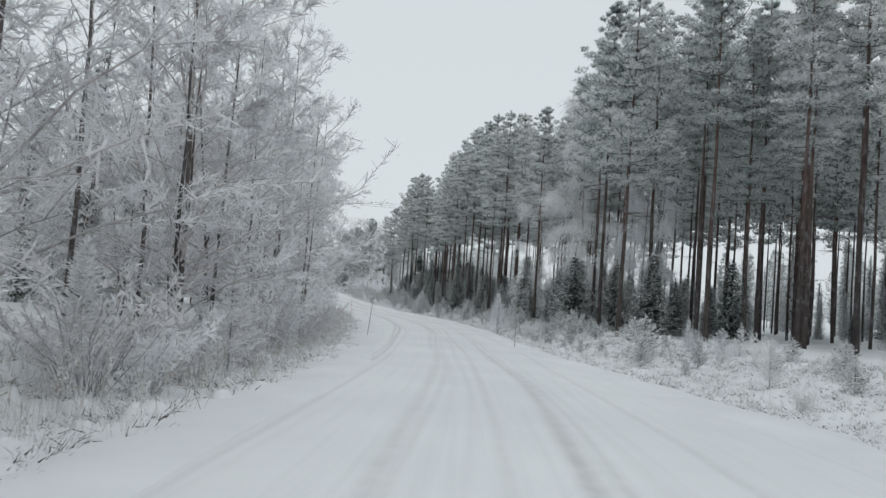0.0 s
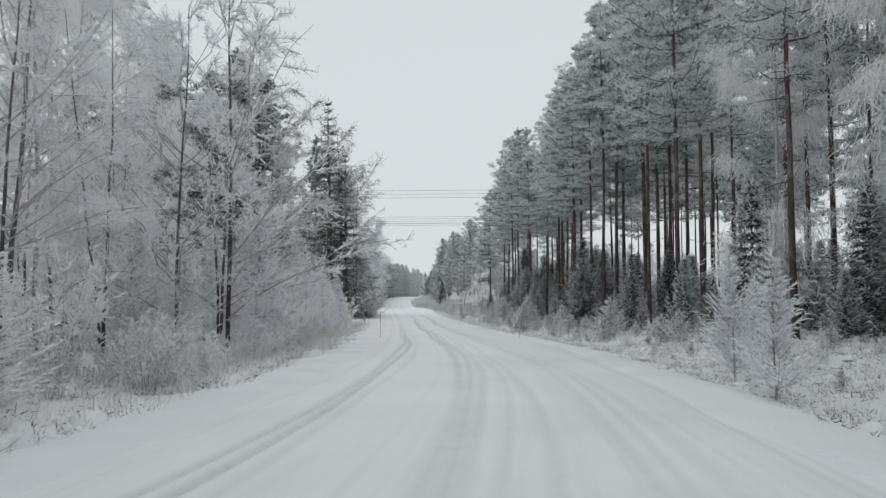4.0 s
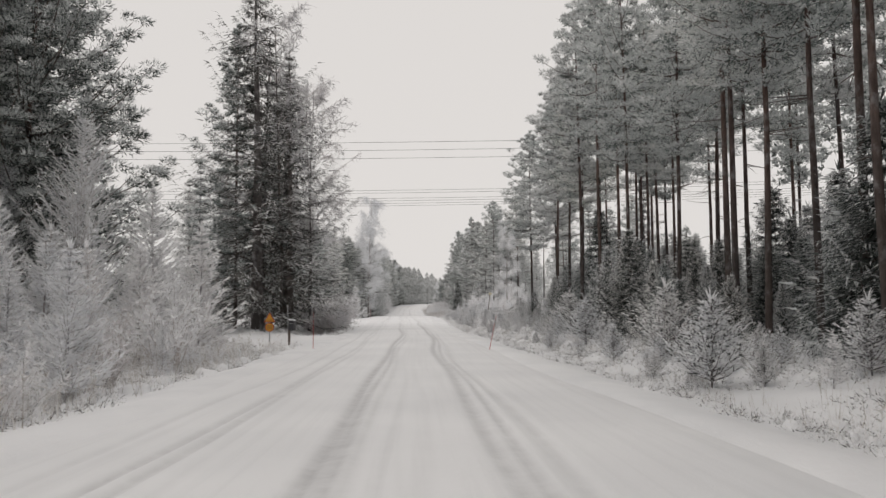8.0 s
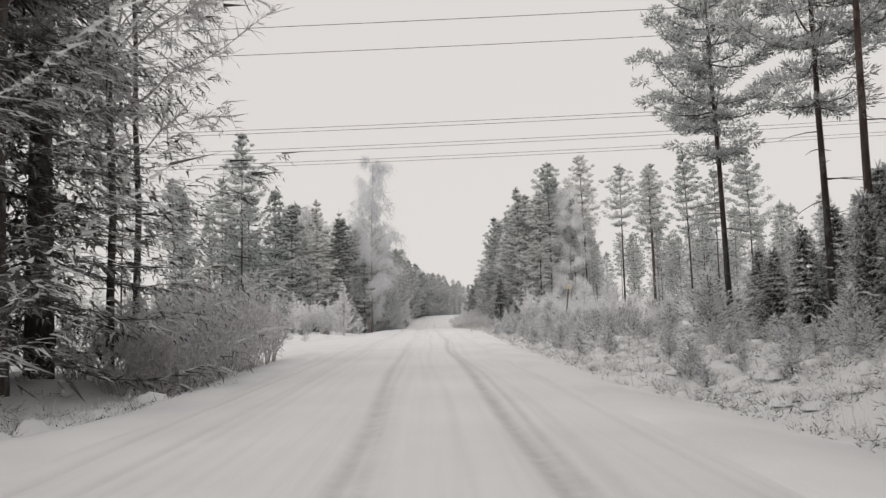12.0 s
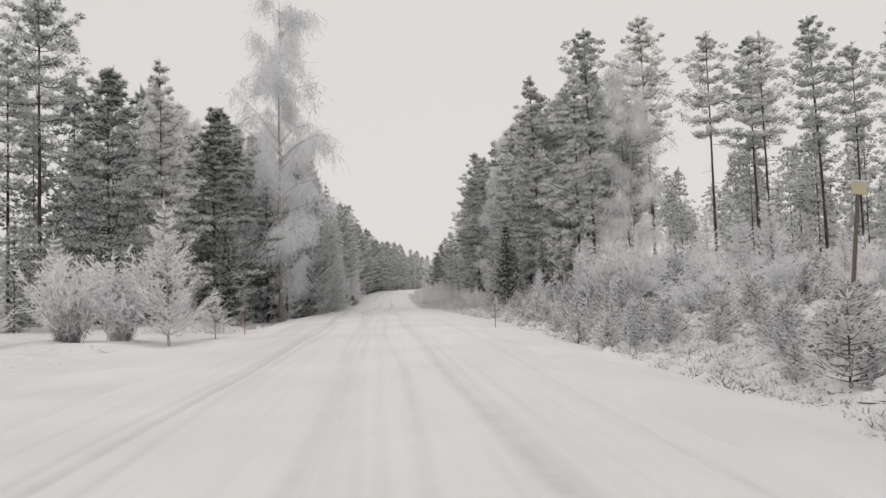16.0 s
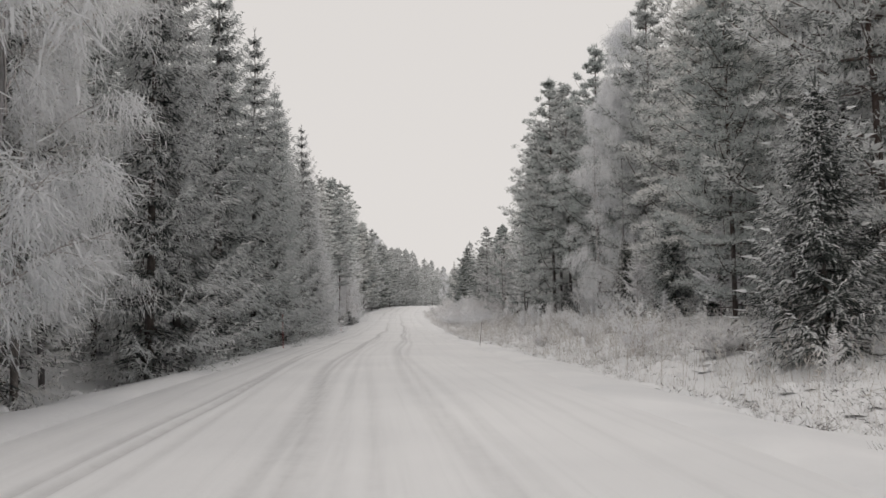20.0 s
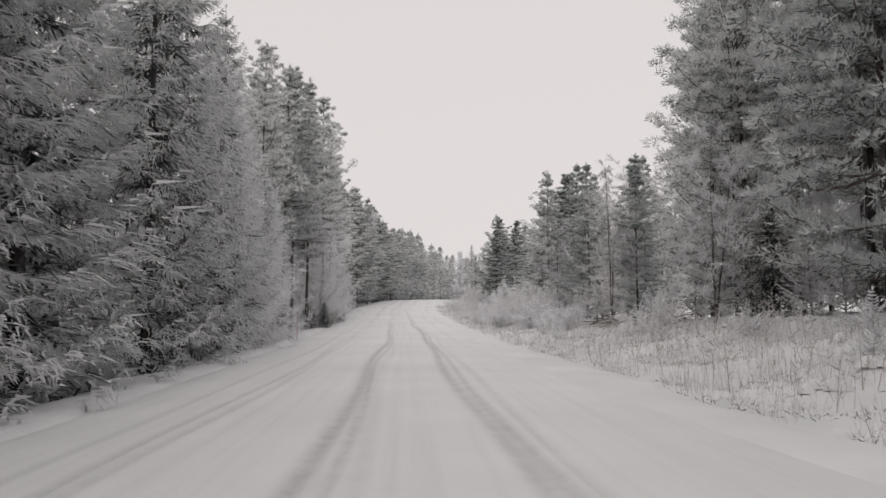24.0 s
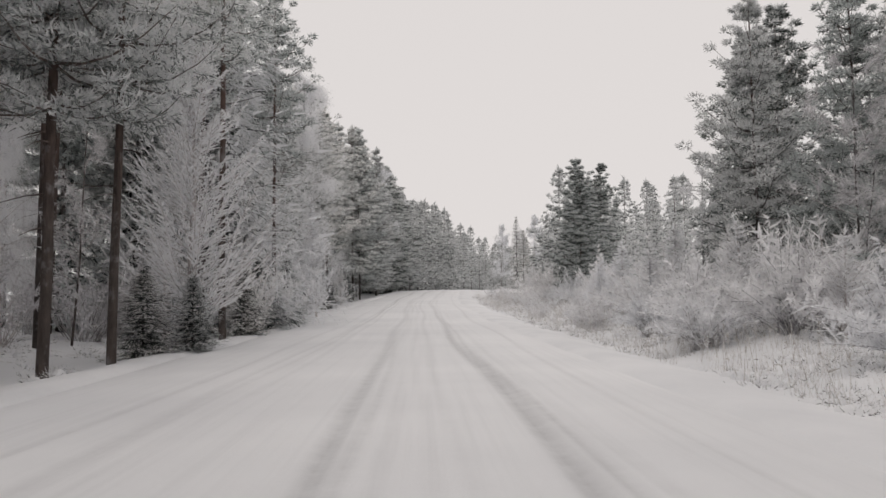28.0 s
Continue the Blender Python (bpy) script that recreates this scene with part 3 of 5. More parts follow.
def broadleaf(seed, H=15.0, R=3.2, hang=0.7, twigs=20, start=0.18, bark_mat=None, leaf=None, stems=1, spread=0.55):
    """A leafless tree whose fine twigs carry rime; hang: how far the twigs droop."""
    p = Plant(seed)
    r = p.r
    for s in range(stems):
        h = H * (1 if s == 0 else r.uniform(0.6, 0.95))
        line = trunk_line(r, h, r.uniform(0.01, 0.05) + 0.12 * (s > 0), 9, 0.03)
        p.tube(line, 0.0052 * h * np.linspace(1, 0.08, len(line)) + 0.006, 7, True)
        for _ in range(int((42 if hang > 0.75 else 30) / stems ** 0.5)):
            k = r.uniform(start, 0.97)
            z, a = k * h, r.uniform(0, 6.28)
            L = R * min(1.2 - k, 0.72 if hang > 0.75 else 1.2) * r.uniform(0.6, 1.25) / (0.6 + 0.25 * stems) + 0.3
            e = spread + 0.9 * k + r.normal(0, 0.15)
            out = np.array([math.cos(a), math.sin(a), 0])
            t = np.linspace(0, 1, 6)
            pts = on_line(line, z) + out * (L * t)[:, None] + np.array([0, 0, 1]) * (L * (t * e - 0.5 * hang * t * t))[:, None] + np.cumsum(r.normal(0, 0.03 * L, (6, 3)), 0)
            p.tube(pts, np.linspace(0.01 + 0.006 * L, 0.006, 6), 4)
            for _ in range(4):
                at, L2 = r.uniform(0.25, 0.95), L * r.uniform(0.25, 0.5)
                b = np.array([np.interp(at, t, pts[:, i]) for i in range(3)])
                w = out * 0.7 + r.normal(0, 0.6, 3) + np.array([0, 0, 0.5 - 0.6 * hang])
                w /= np.linalg.norm(w)
                t2 = np.linspace(0, 1, 4)
                sub = b + w * (L2 * t2)[:, None] - np.array([0, 0, 1]) * (0.35 * hang * L2 * t2 * t2)[:, None]
                p.tube(sub, np.linspace(0.012, 0.005, 4), 3)
                if hang < 0.75:
                    u = r.uniform(0.15, 1, 12)
                    tips = np.stack([np.interp(u, t2, sub[:, i]) for i in range(3)], 1)
                    p.sprigs(tips, w[None] + r.normal(0, 0.5, (12, 3)) + np.array([0, 0, 0.25]), r.uniform(0.14, 0.3, 12), r.uniform(0.03, 0.055, 12), 0.0, (0, 0, 1))
                m = twigs
                u = r.uniform(0.1, 1, m)
                c = np.stack([np.interp(u, t2, sub[:, i]) for i in range(3)], 1) + r.normal(0, 0.16 * (hang > 0.75), (m, 3))
                way = w[None] * (0.9 - 0.7 * hang) + r.normal(0, 0.55 if hang < 0.75 else 0.42, (m, 3)) - np.array([0, 0, 1.3 * hang - 0.25])
                size = r.uniform(0.3, 0.7, m) * (0.7 + 0.7 * hang + 0.35 * (hang > 0.75))
                p.sprigs(c, way, size * (0.55 if hang > 0.75 else 0.9), r.uniform(0.026, 0.052, m) * (0.8 if hang > 0.75 else 1))
                mid = c + way / np.linalg.norm(way, axis=1)[:, None] * (size * r.uniform(0.3, 0.8, m))[:, None]
                p.sprigs(mid, way + r.normal(0, 0.6 if hang < 0.75 else 0.35, (m, 3)), size * 0.45, r.uniform(0.02, 0.04, m))
    return p.meshes(bark_mat or M_grey_bark, M_limb_rime, leaf or M_rime)


def shrub(seed, h=1.8, R=0.9, stems=26, leaf=None, twig=16, droop=0.2):
    """A fan of thin stems from one foot, with rimed side twigs."""
    p = Plant(seed)
    r = p.r
    for _ in range(stems):
        a, o, L = r.uniform(0, 6.28), r.uniform(0, 1) ** 0.7, h * r.uniform(0.55, 1.05)
        t = np.linspace(0, 1, 5)
        out = np.array([math.cos(a), math.sin(a), 0])
        pts = out * (0.12 + R * o * t ** 1.3)[:, None] + np.array([0, 0, 1]) * (L * t * (1 - droop * o * t) - 0.1)[:, None] + np.cumsum(r.normal(0, 0.045 * L, (5, 3)), 0)
        p.tube(pts, np.linspace(0.011, 0.004, 5), 3)
        u = r.uniform(0.25, 1, twig)
        c = np.stack([np.interp(u, t, pts[:, i]) for i in range(3)], 1)
        way = out * 0.3 + r.normal(0, 0.75, (twig, 3)) + np.array([0, 0, 0.55])
        size = r.uniform(0.12, 0.32, twig)
        p.sprigs(c, way, size, r.uniform(0.026, 0.055, twig))
        mid = c + way / np.linalg.norm(way, axis=1)[:, None] * (size * r.uniform(0.2, 0.8, twig))[:, None]
        p.sprigs(mid, way + r.normal(0, 0.7, (twig, 3)), size * 0.6, r.uniform(0.015, 0.03, twig))
        u = r.uniform(0.45, 1, 16)
        tips = np.stack([np.interp(u, t, pts[:, i]) for i in range(3)], 1)
        p.sprigs(tips, out * 0.35 + r.normal(0, 0.8, (16, 3)) + np.array([0, 0, 0.45]), r.uniform(0.1, 0.22, 16), r.uniform(0.05, 0.085, 16), 0.0, out * 0.6 + np.array([0, 0, 0.8]))
    return p.meshes(M_grey_bark, M_limb_rime, leaf or M_rime)


def sapling(seed, h=3.0, R=0.9, leaf=None, up=0.6, step=0.2):
    """A young conifer: a leader with whorls of upswept shoots, thick with rime."""
    p = Plant(seed)
    r = p.r
    line = trunk_line(r, h, r.uniform(0, 0.05), 7, 0.03)
    p.tube(line, 0.009 * h * np.linspace(1, 0.15, len(line)) + 0.006, 6, True)
    z = 0.08 * h
    while z < h * 0.97:
        k = z / h
        for _ in range(r.randint(5, 8)):
            a, L = r.uniform(0, 6.28), max(0.12, R * (1.08 - k) * r.uniform(0.4, 1.35))
            out = np.array([math.cos(a), math.sin(a), 0])
            t = np.linspace(0, 1, 4)
            pts = on_line(line, z) + out * (L * t)[:, None] + np.array([0, 0, 1]) * (L * up * t * (0.3 + 0.7 * t))[:, None]
            p.tube(pts, np.linspace(0.012, 0.005, 4), 3)
            small = 0.55 if isinstance(leaf, tuple) else 0.85
            m = int((5 + 8 * L) / small)
            u = np.linspace(0.2, 0.95, m) + r.normal(0, 0.04, m)
            c = np.stack([np.interp(u, t, pts[:, i]) for i in range(3)], 1)
            turn_ = np.array([-out[1], out[0], 0]) * np.where(np.arange(m) % 2 == 0, 0.85, -0.85)[:, None]
            way = out * 0.8 + turn_ * r.uniform(0.6, 1.1, (m, 1)) + r.normal(0, 0.16, (m, 3)) + np.array([0, 0, up * 0.6])
            size = r.uniform(0.14, 0.32, m) * (1.3 - 0.7 * u) * min(1.3, 0.6 + 0.6 * L)
            p.sprigs(c, way, size * small ** 0.5, r.uniform(0.04, 0.07, m) * small, 0.5)
            p.sprigs(c + way * (size * 0.45)[:, None], way + r.normal(0, 0.5, (m, 3)), size * 0.5, r.uniform(0.02, 0.04, m), -0.6)
            p.sprigs(np.repeat(pts[:-1], 2, 0), np.repeat(np.diff(pts, axis=0), 2, 0), L / 2.4, 0.075 * small, 1.4, (0, 0, 1))
        z += step * r.uniform(0.8, 1.2)
    p.sprigs(np.repeat(line[-1:], 6, 0), r.normal(0, 0.3, (6, 3)) + np.array([0, 0, 1]), 0.3, 0.05)
    return p.meshes(M_grey_bark if isinstance(leaf, tuple) else M_bark_rime, M_limb if isinstance(leaf, tuple) else M_limb_rime, leaf or M_rime)


KINDS = {
    "pine": [pine(11), pine(12, bare=0.55), pine(13, bare=0.45, R=2.6), pine(14, bare=0.6, R=2.0, leaf=M_needle_pale), pine(15, bare=0.5, R=2.4, leaf=M_needle_pale)],
    "pine_far": [pine(21, fine=False), pine(22, bare=0.58, fine=False), pine(23, bare=0.5, R=2.5, fine=False)],
    "pine_low": [pine(31, H=16, bare=0.08, R=2.7, leaf=M_needle_pale), pine(32, H=16, bare=0.16, R=2.9, leaf=M_needle_pale), pine(33, H=16, bare=0.05, R=2.6, leaf=M_needle_pale)],
    "pine_dense": [pine(38, H=13, bare=0.03, R=3.3, leaf=M_needle_dark, rich=1.3), pine(39, H=13, bare=0.04, R=3.5, leaf=M_needle_dark, rich=1.3)],
    "pine_pale": [pine(35, bare=0.3, R=2.7, leaf=M_needle_pale), pine(36, bare=0.38, R=2.9, leaf=M_needle_pale)],
    # distant pines: pale rimed needles, their paleness also standing in for haze
    "pine_low_far": [pine(34, H=16, bare=0.05, R=2.9, fine=False, leaf=M_needle_pale), pine(37, H=16, bare=0.12, R=2.7, fine=False, leaf=M_needle_pale)],
    "spruce": [spruce(41, step=1.0, boughs=8, R=3.2, ragged=0.28, dense=1.35), spruce(42, step=1.05, boughs=8, R=3.5, ragged=0.28, dense=1.35), spruce(43, step=0.95, boughs=8, R=3.0, ragged=0.28, dense=1.35)],
    "spruce_big": [spruce(45, H=22, R=4.3, ragged=0.5, low=0.07, step=1.1, stout=0.015, boughs=6, dense=0.85, leaf=M_spruce_old, core=0.4), spruce(46, H=22, R=4.1, ragged=0.5, low=0.1, step=1.15, stout=0.015, boughs=6, dense=0.85, leaf=M_spruce_old, core=0.4)],
    "pine_old": [pine(44, H=24, bare=0.03, R=5.2, leaf=M_needle_dark, rich=1.5)],
    "pine_aged": [pine(40, H=22, bare=0.14, R=3.5, leaf=M_needle_dark, rich=0.8)],
    "spruce_pale": [spruce(47, leaf=M_spruce_pale, R=3.3, step=1.0, boughs=8, ragged=0.28, dense=1.35), spruce(48, leaf=M_spruce_pale, R=3.0, step=0.95, boughs=8, ragged=0.28, dense=1.35)],
    "spruce_far": [spruce(49, fine=False, step=0.6, R=3.0), spruce(50, fine=False, R=2.7, step=0.6, leaf=M_spruce_pale)],
    "spruce_young": [spruce(51, H=5, R=1.5, step=0.3, low=0.03, leaf=M_spruce_young, ragged=0.35, grain=0.6, dense=1.5), spruce(52, H=5, R=1.7, step=0.32, low=0.03, leaf=M_spruce_young, ragged=0.35, grain=0.6, dense=1.5), spruce(53, H=5, R=1.4, step=0.3, leaf=M_spruce_dark, ragged=0.35, grain=0.6, dense=1.5)],
    "spruce_white": [spruce(54, H=8, R=2.0, step=0.42, low=0.03, leaf=M_white_spruce, ragged=0.4, grain=0.55, dense=1.5), spruce(55, H=8, R=1.8, step=0.42, low=0.03, leaf=M_white_spruce, ragged=0.4, grain=0.55, dense=1.5)],
    "birch": [broadleaf(61, H=17, R=2.7, hang=0.95, bark_mat=M_birch_bark, leaf=M_rime, spread=0.7, twigs=54, start=0.16), broadleaf(62, H=17, R=2.5, hang=0.8, bark_mat=M_birch_bark, leaf=M_rime, spread=0.8, twigs=54, start=0.1)],
    "birch_grey": [broadleaf(63, H=18, R=3.2, hang=0.5, leaf=M_rime_grey, spread=0.8), broadleaf(64, H=16, R=2.8, hang=0.35, leaf=M_rime_grey, spread=0.9)],
    "alder": [broadleaf(71, H=12, R=2.9, hang=0.12, leaf=M_rime, spread=0.5, start=0.08), broadleaf(72, H=11, R=2.8, hang=0.2, leaf=M_rime, spread=0.3, start=0.08, stems=2), broadleaf(73, H=12, R=3.3, hang=0.3, leaf=M_rime_grey, spread=0.4, start=0.1, stems=2)],
    "shrub": [shrub(81), shrub(82, h=2.2, R=1.2, stems=32), shrub(83, h=1.5, R=1.0)],
    "shrub_round": [shrub(86, h=1.9, R=1.4, stems=70, twig=22, droop=0.6), shrub(87, h=1.9, R=1.25, stems=64, twig=22, droop=0.5)],
    "shrub_broom": [shrub(88, h=1.9, R=0.6, stems=100, twig=14, droop=0.05), shrub(89, h=1.9, R=0.75, stems=110, twig=14, droop=0.1)],
    "shrub_grey": [shrub(84, leaf=M_rime_grey, h=2.4, R=0.8, stems=22), shrub(85, leaf=M_rime_grey, h=2.0, R=1.1)],
    "sapling": [sapling(91, R=0.95, step=0.14), sapling(92, R=0.85, up=0.8, step=0.14), sapling(93, R=1.1, up=0.45, step=0.15)],
    "pine_snowy": [sapling(96, h=1.5, R=0.8, leaf=M_snow_pine, up=0.75, step=0.085), sapling(97, h=1.5, R=0.95, leaf=M_snow_pine, up=0.5, step=0.085)],
    "frost_tree": [sapling(98, h=7.0, R=1.9, up=0.75, step=0.15), sapling(99, h=7.0, R=2.1, up=0.9, step=0.15)],
}
HEIGHT = {"pine": 20, "pine_far": 20, "pine_low": 16, "pine_pale": 20, "pine_low_far": 16, "spruce": 18, "spruce_big": 22, "pine_old": 24, "pine_aged": 22, "pine_snowy": 1.5, "spruce_pale": 18, "spruce_far": 18, "spruce_young": 5, "spruce_white": 8, "pine_dense": 13, "shrub_round": 1.9, "shrub_broom": 1.9, "birch": 17, "birch_grey": 17, "alder": 12, "shrub": 1.9, "shrub_grey": 2.2, "sapling": 3.0, "frost_tree": 7.0}
WORDS = {
    "pine": ("pine_tree", "tall Scots pine with a bare reddish trunk and rimed crown", "tree"),
    "pine_low": ("pine_tree", "bushy Scots pine with grey-green rimed boughs", "tree"),
    "pine_pale": ("pine_tree", "Scots pine with pale heavily rimed crown", "tree"),
    "spruce": ("spruce_tree", "dark green Norway spruce lightly dusted with rime", "tree"),
    "spruce_big": ("spruce_tree", "huge old dark spruce with drooping ragged boughs", "tree"),
    "pine_old": ("pine_tree", "huge broad old pine with dense dark clumped boughs", "tree"),
    "pine_aged": ("pine_tree", "old dark pine with a stout trunk among spruces", "tree"),
    "pine_snowy": ("young_pine", "low bushy young pine with snow caught on its shoots", "sapling"),
    "spruce_pale": ("spruce_tree", "Norway spruce with snow-dusted drooping boughs", "tree"),
    "spruce_young": ("young_spruce", "young bushy dark green spruce under the pines", "tree"),
    "spruce_white": ("spruce_tree", "spruce coated white with thick hoarfrost", "tree"),
    "pine_dense": ("pine_tree", "dense dark green pine branched to the snow", "tree"),
    "shrub_round": ("shrub", "round dense shrub white with hoarfrost", "shrub"),
    "shrub_broom": ("shrub", "dense upright willow shrub white with hoarfrost", "shrub"),
    "birch": ("birch_tree", "weeping birch white with hoarfrost", "tree"),
    "birch_grey": ("birch_tree", "leafless birch with thin frosted grey twigs", "tree"),
    "alder": ("alder_tree", "leafless alder with spreading frost-covered branches", "tree"),
    "shrub": ("shrub", "leafless willow shrub white with hoarfrost on the verge", "shrub"),
    "shrub_grey": ("shrub", "leafless shrub of thin upright frosted stems", "shrub"),
    "sapling": ("sapling", "young conifer sapling coated in white frost", "sapling"),
    "frost_tree": ("young_tree", "bushy young tree with upswept branches thick with hoarfrost", "tree"),
}
MESHES = {kind: [[(p[0], to_mesh(*p)) for p in one] for one in kinds] for kind, kinds in KINDS.items() if not kind.endswith("_far")}
dice = random.Random(7)
standing = []


def plant(kind, x, y, height=None, group="", turn=None, fat=1.0, label=""):
    """Sets one plant on the ground; height in metres."""
    name, words, category = WORDS[kind]
    proto = dice.choice(MESHES[kind])
    height = height or HEIGHT[kind] * dice.uniform(0.85, 1.12)
    s = height / HEIGHT[kind]
    thing = new(name)
    z = float(ground_z(x, y))
    wide = s * fat * dice.uniform(0.92, 1.1)
    thing.matrix_basis = Matrix.Translation((x, y, z)) @ Matrix.Rotation(dice.uniform(0, 6.28) if turn is None else turn, 4, "Z") @ Matrix.Diagonal((wide, wide, s, 1))
    tagged(thing, label or words, category, group)
    for part_name, me in proto:
        ob = new(part_name, me)
        ob.parent = thing
        if part_name != "trunk":
            tagged(ob, kind="stuff")
    standing.append((x, y))
    return thing


woods = {}


def far_tree(kind, x, y, height, wood):
    """Adds a tree to a stand that is too dense and far off to count."""
    s = height / HEIGHT[kind]
    a, wide = dice.uniform(0, 6.28), s * dice.uniform(0.9, 1.15)
    turn = np.array([[math.cos(a) * wide, -math.sin(a) * wide, 0], [math.sin(a) * wide, math.cos(a) * wide, 0], [0, 0, s]])
    for name, v, f, slots, mats in dice.choice(KINDS[kind]):
        woods.setdefault(wood, []).append((v @ turn.T + np.array([x, y, float(ground_z(x, y))]), f, slots, mats))
    standing.append((x, y))


def row(kind, places, group="", label=""):
    for x, y, h in places:
        plant(kind, x, y, h, group, label=label)


def scatter(kinds, x0, x1, y0, y1, count, gap, heights=None, group="", rel=False, keep=None):
    """Random stands: count tries, at least gap metres apart. rel: x counts from the road's edge (left edge if negative)."""
    made = 0
    for _ in range(count * 12):
        if made >= count:
            break
        y, u = dice.uniform(y0, y1), dice.uniform(x0, x1)
        x = u
        if rel:
            x = float(along(TAB_L, y)) + u if u < 0 else float(along(TAB_R, y)) + u
        if keep and not keep(x, y):
            continue
        if any(abs(x - a) < gap and abs(y - b) < gap and (x - a) ** 2 + (y - b) ** 2 < gap * gap for a, b in standing):
            continue
        kind = dice.choice(kinds)
        h = dice.uniform(*heights) if heights else None
        if kind.endswith("_far"):
            far_tree(kind, x, y, h, group)
        else:
            plant(kind, x, y, h, group)
        made += 1


# ---- the tall pine stand to the right of the first stretch ----
STAND = "pines of the tall stand"
row("pine", ((22.4, 43.5, 21), (18.3, 41.7, 20), (17.4, 37.3, 19), (26, 37.5, 20), (21, 49, 20), (24.5, 41.5, 21), (22.9, 57.4, 20), (26.1, 68.4, 19), (20, 72.6, 18.5)), STAND)
row("pine", ((23.8, 89.7, 21), (21.6, 84, 22), (20.4, 82.5, 21), (24.6, 75.5, 20), (27.4, 79, 21), (25.3, 126.5, 19), (20.8, 123.4, 18), (21.2, 106.1, 18), (19.9, 114.9, 20)), STAND)
row("pine_pale", ((20.0, 139.6, 16.5), (21.4, 135.2, 18)), STAND)
row("pine", ((20.85, 132, 19), (26.2, 138.3, 19), (26.4, 128.5, 20), (27.3, 125.5, 20), (28.4, 133, 20), (30.8, 126.7, 21), (24, 119, 19), (24.5, 109.8, 19), (21.2, 97.6, 19), (21.45, 94.8, 20)), STAND)
row("spruce", ((29.6, 138.8, 12.5),), STAND, "dark spruce with dense boughs among the pines")
row("birch", ((21.5, 52.5, 17), (23.5, 47, 16), (20.6, 61, 15)), "frosted birches")
scatter(["pine"], 19.5, 27, 20, 128, 40, 2.3, (17.5, 21.5), STAND)
scatter(["pine"], 26, 38, 14, 130, 24, 2.6, (17, 22), STAND)
scatter(["pine_far"], 30, 54, 30, 128, 64, 2.2, (17, 21), "pines deep in the stand")
scatter(["pine_far"], 38, 62, 26, 74, 34, 2.4, (16, 20), "pines deep in the stand")
scatter(["pine_low_far", "spruce_far"], 56, 74, 18, 100, 46, 2.6, (7, 12), "pines deep in the stand")
scatter(["pine_low_far", "spruce_far"], 105, 150, -20, 190, 70, 3.5, (8, 13), "pines deep in the stand")
scatter(["pine", "pine_pale"], 14, 30, -40, 14, 16, 3.0, (17, 21), STAND)
scatter(["spruce_far"], 32, 62, 10, 122, 70, 2.0, (2.5, 5), "pines deep in the stand")
scatter(["pine_low_far"], 60, 100, 28, 105, 50, 3.0, (9, 13), "pines deep in the stand")
UNDER = "young spruces under the pines"
row("spruce_young", ((26.5, 108, 6.5), (29, 110, 6), (27.5, 102, 4), (31, 112, 4.5), (20.7, 129, 4.2), (20.5, 131.5, 3.5), (22, 133.4, 4.5), (23.5, 135.5, 5), (25, 132.6, 5.5), (21.5, 137, 3.2), (27, 132, 6), (24, 140, 4.2), (19.4, 134.5, 2.4), (26, 142, 5), (28.5, 144, 5), (22.5, 143, 3), (26.8, 137, 7.5), (28.8, 138, 6.5), (29.8, 134, 6), (31.5, 131, 5), (25.5, 139, 4), (33, 136, 6), (22.2, 124, 7.5), (21, 118, 4.5), (20.5, 112, 4.2), (23, 110, 4.5), (21, 91, 6), (19.5, 104, 3.2), (24, 97, 5), (20, 61, 5.5), (25, 100, 6), (18.6, 47, 5), (24, 131, 5), (26.5, 122, 5.5)), UNDER)
scatter(["spruce_young"], 19, 28, 40, 118, 90, 1.3, (1.6, 5.0), UNDER)
scatter(["spruce_young"], 20, 31, 118, 141, 6, 1.6, (2.5, 5), UNDER)
scatter(["spruce_young"], 28, 45, 30, 132, 45, 2.0, (2, 5), UNDER)
VERGE_R = "frosted saplings on the verge"
row("sapling", ((13.3, 46.2, 2.3), (14.6, 50.5, 2.8), (16.5, 54, 2.2)), VERGE_R)
row("pine_snowy", ((17.5, 71.1, 1.8), (16.4, 90, 1.9), (18, 98, 2.2), (17.4, 107, 1.9), (18.5, 116, 2.2), (18.8, 88, 1.5), (17.8, 93, 1.4), (16.8, 100, 1.2)), VERGE_R)
scatter(["sapling", "pine_snowy", "shrub", "pine_snowy"], 3.0, 7.5, 12, 132, 74, 1.1, (0.5, 1.35), VERGE_R, rel=True)

# ---- the frosted thicket to the left of the first stretch ----
THICK = "frosted trees of the thicket"
row("alder", ((-2.7, 21.6, 12), (-1.9, 25.6, 11), (-0.9, 28.7, 11.5), (0.2, 29.5, 10.5), (-2.6, 32.6, 12), (-1.8, 36.7, 11), (-4.3, 26, 12), (0.2, 39, 9), (-1.5, 44, 10), (0.6, 47.5, 8)), THICK)
scatter(["alder", "birch_grey", "alder"], -10, -3.4, 0, 66, 34, 2.0, (9, 14), THICK, rel=True)
scatter(["spruce", "spruce", "birch_grey"], -22, -8.5, -20, 68, 54, 2.2, (10, 16), THICK, rel=True)
scatter(["alder", "birch_grey"], -14, -5, -40, 0, 12, 3.0, (9, 13), THICK, rel=True)
row("shrub_grey", ((-3.4, 9.5, 2.2), (-2.2, 13, 2.0), (-1.4, 17, 1.9), (-0.7, 20.5, 2.0), (0.1, 26, 1.8)), "thicket shrubs")
scatter(["shrub_grey", "shrub", "sapling"], -4.4, -2.2, 8, 100, 60, 1.0, (1.0, 2.4), "thicket shrubs", rel=True)
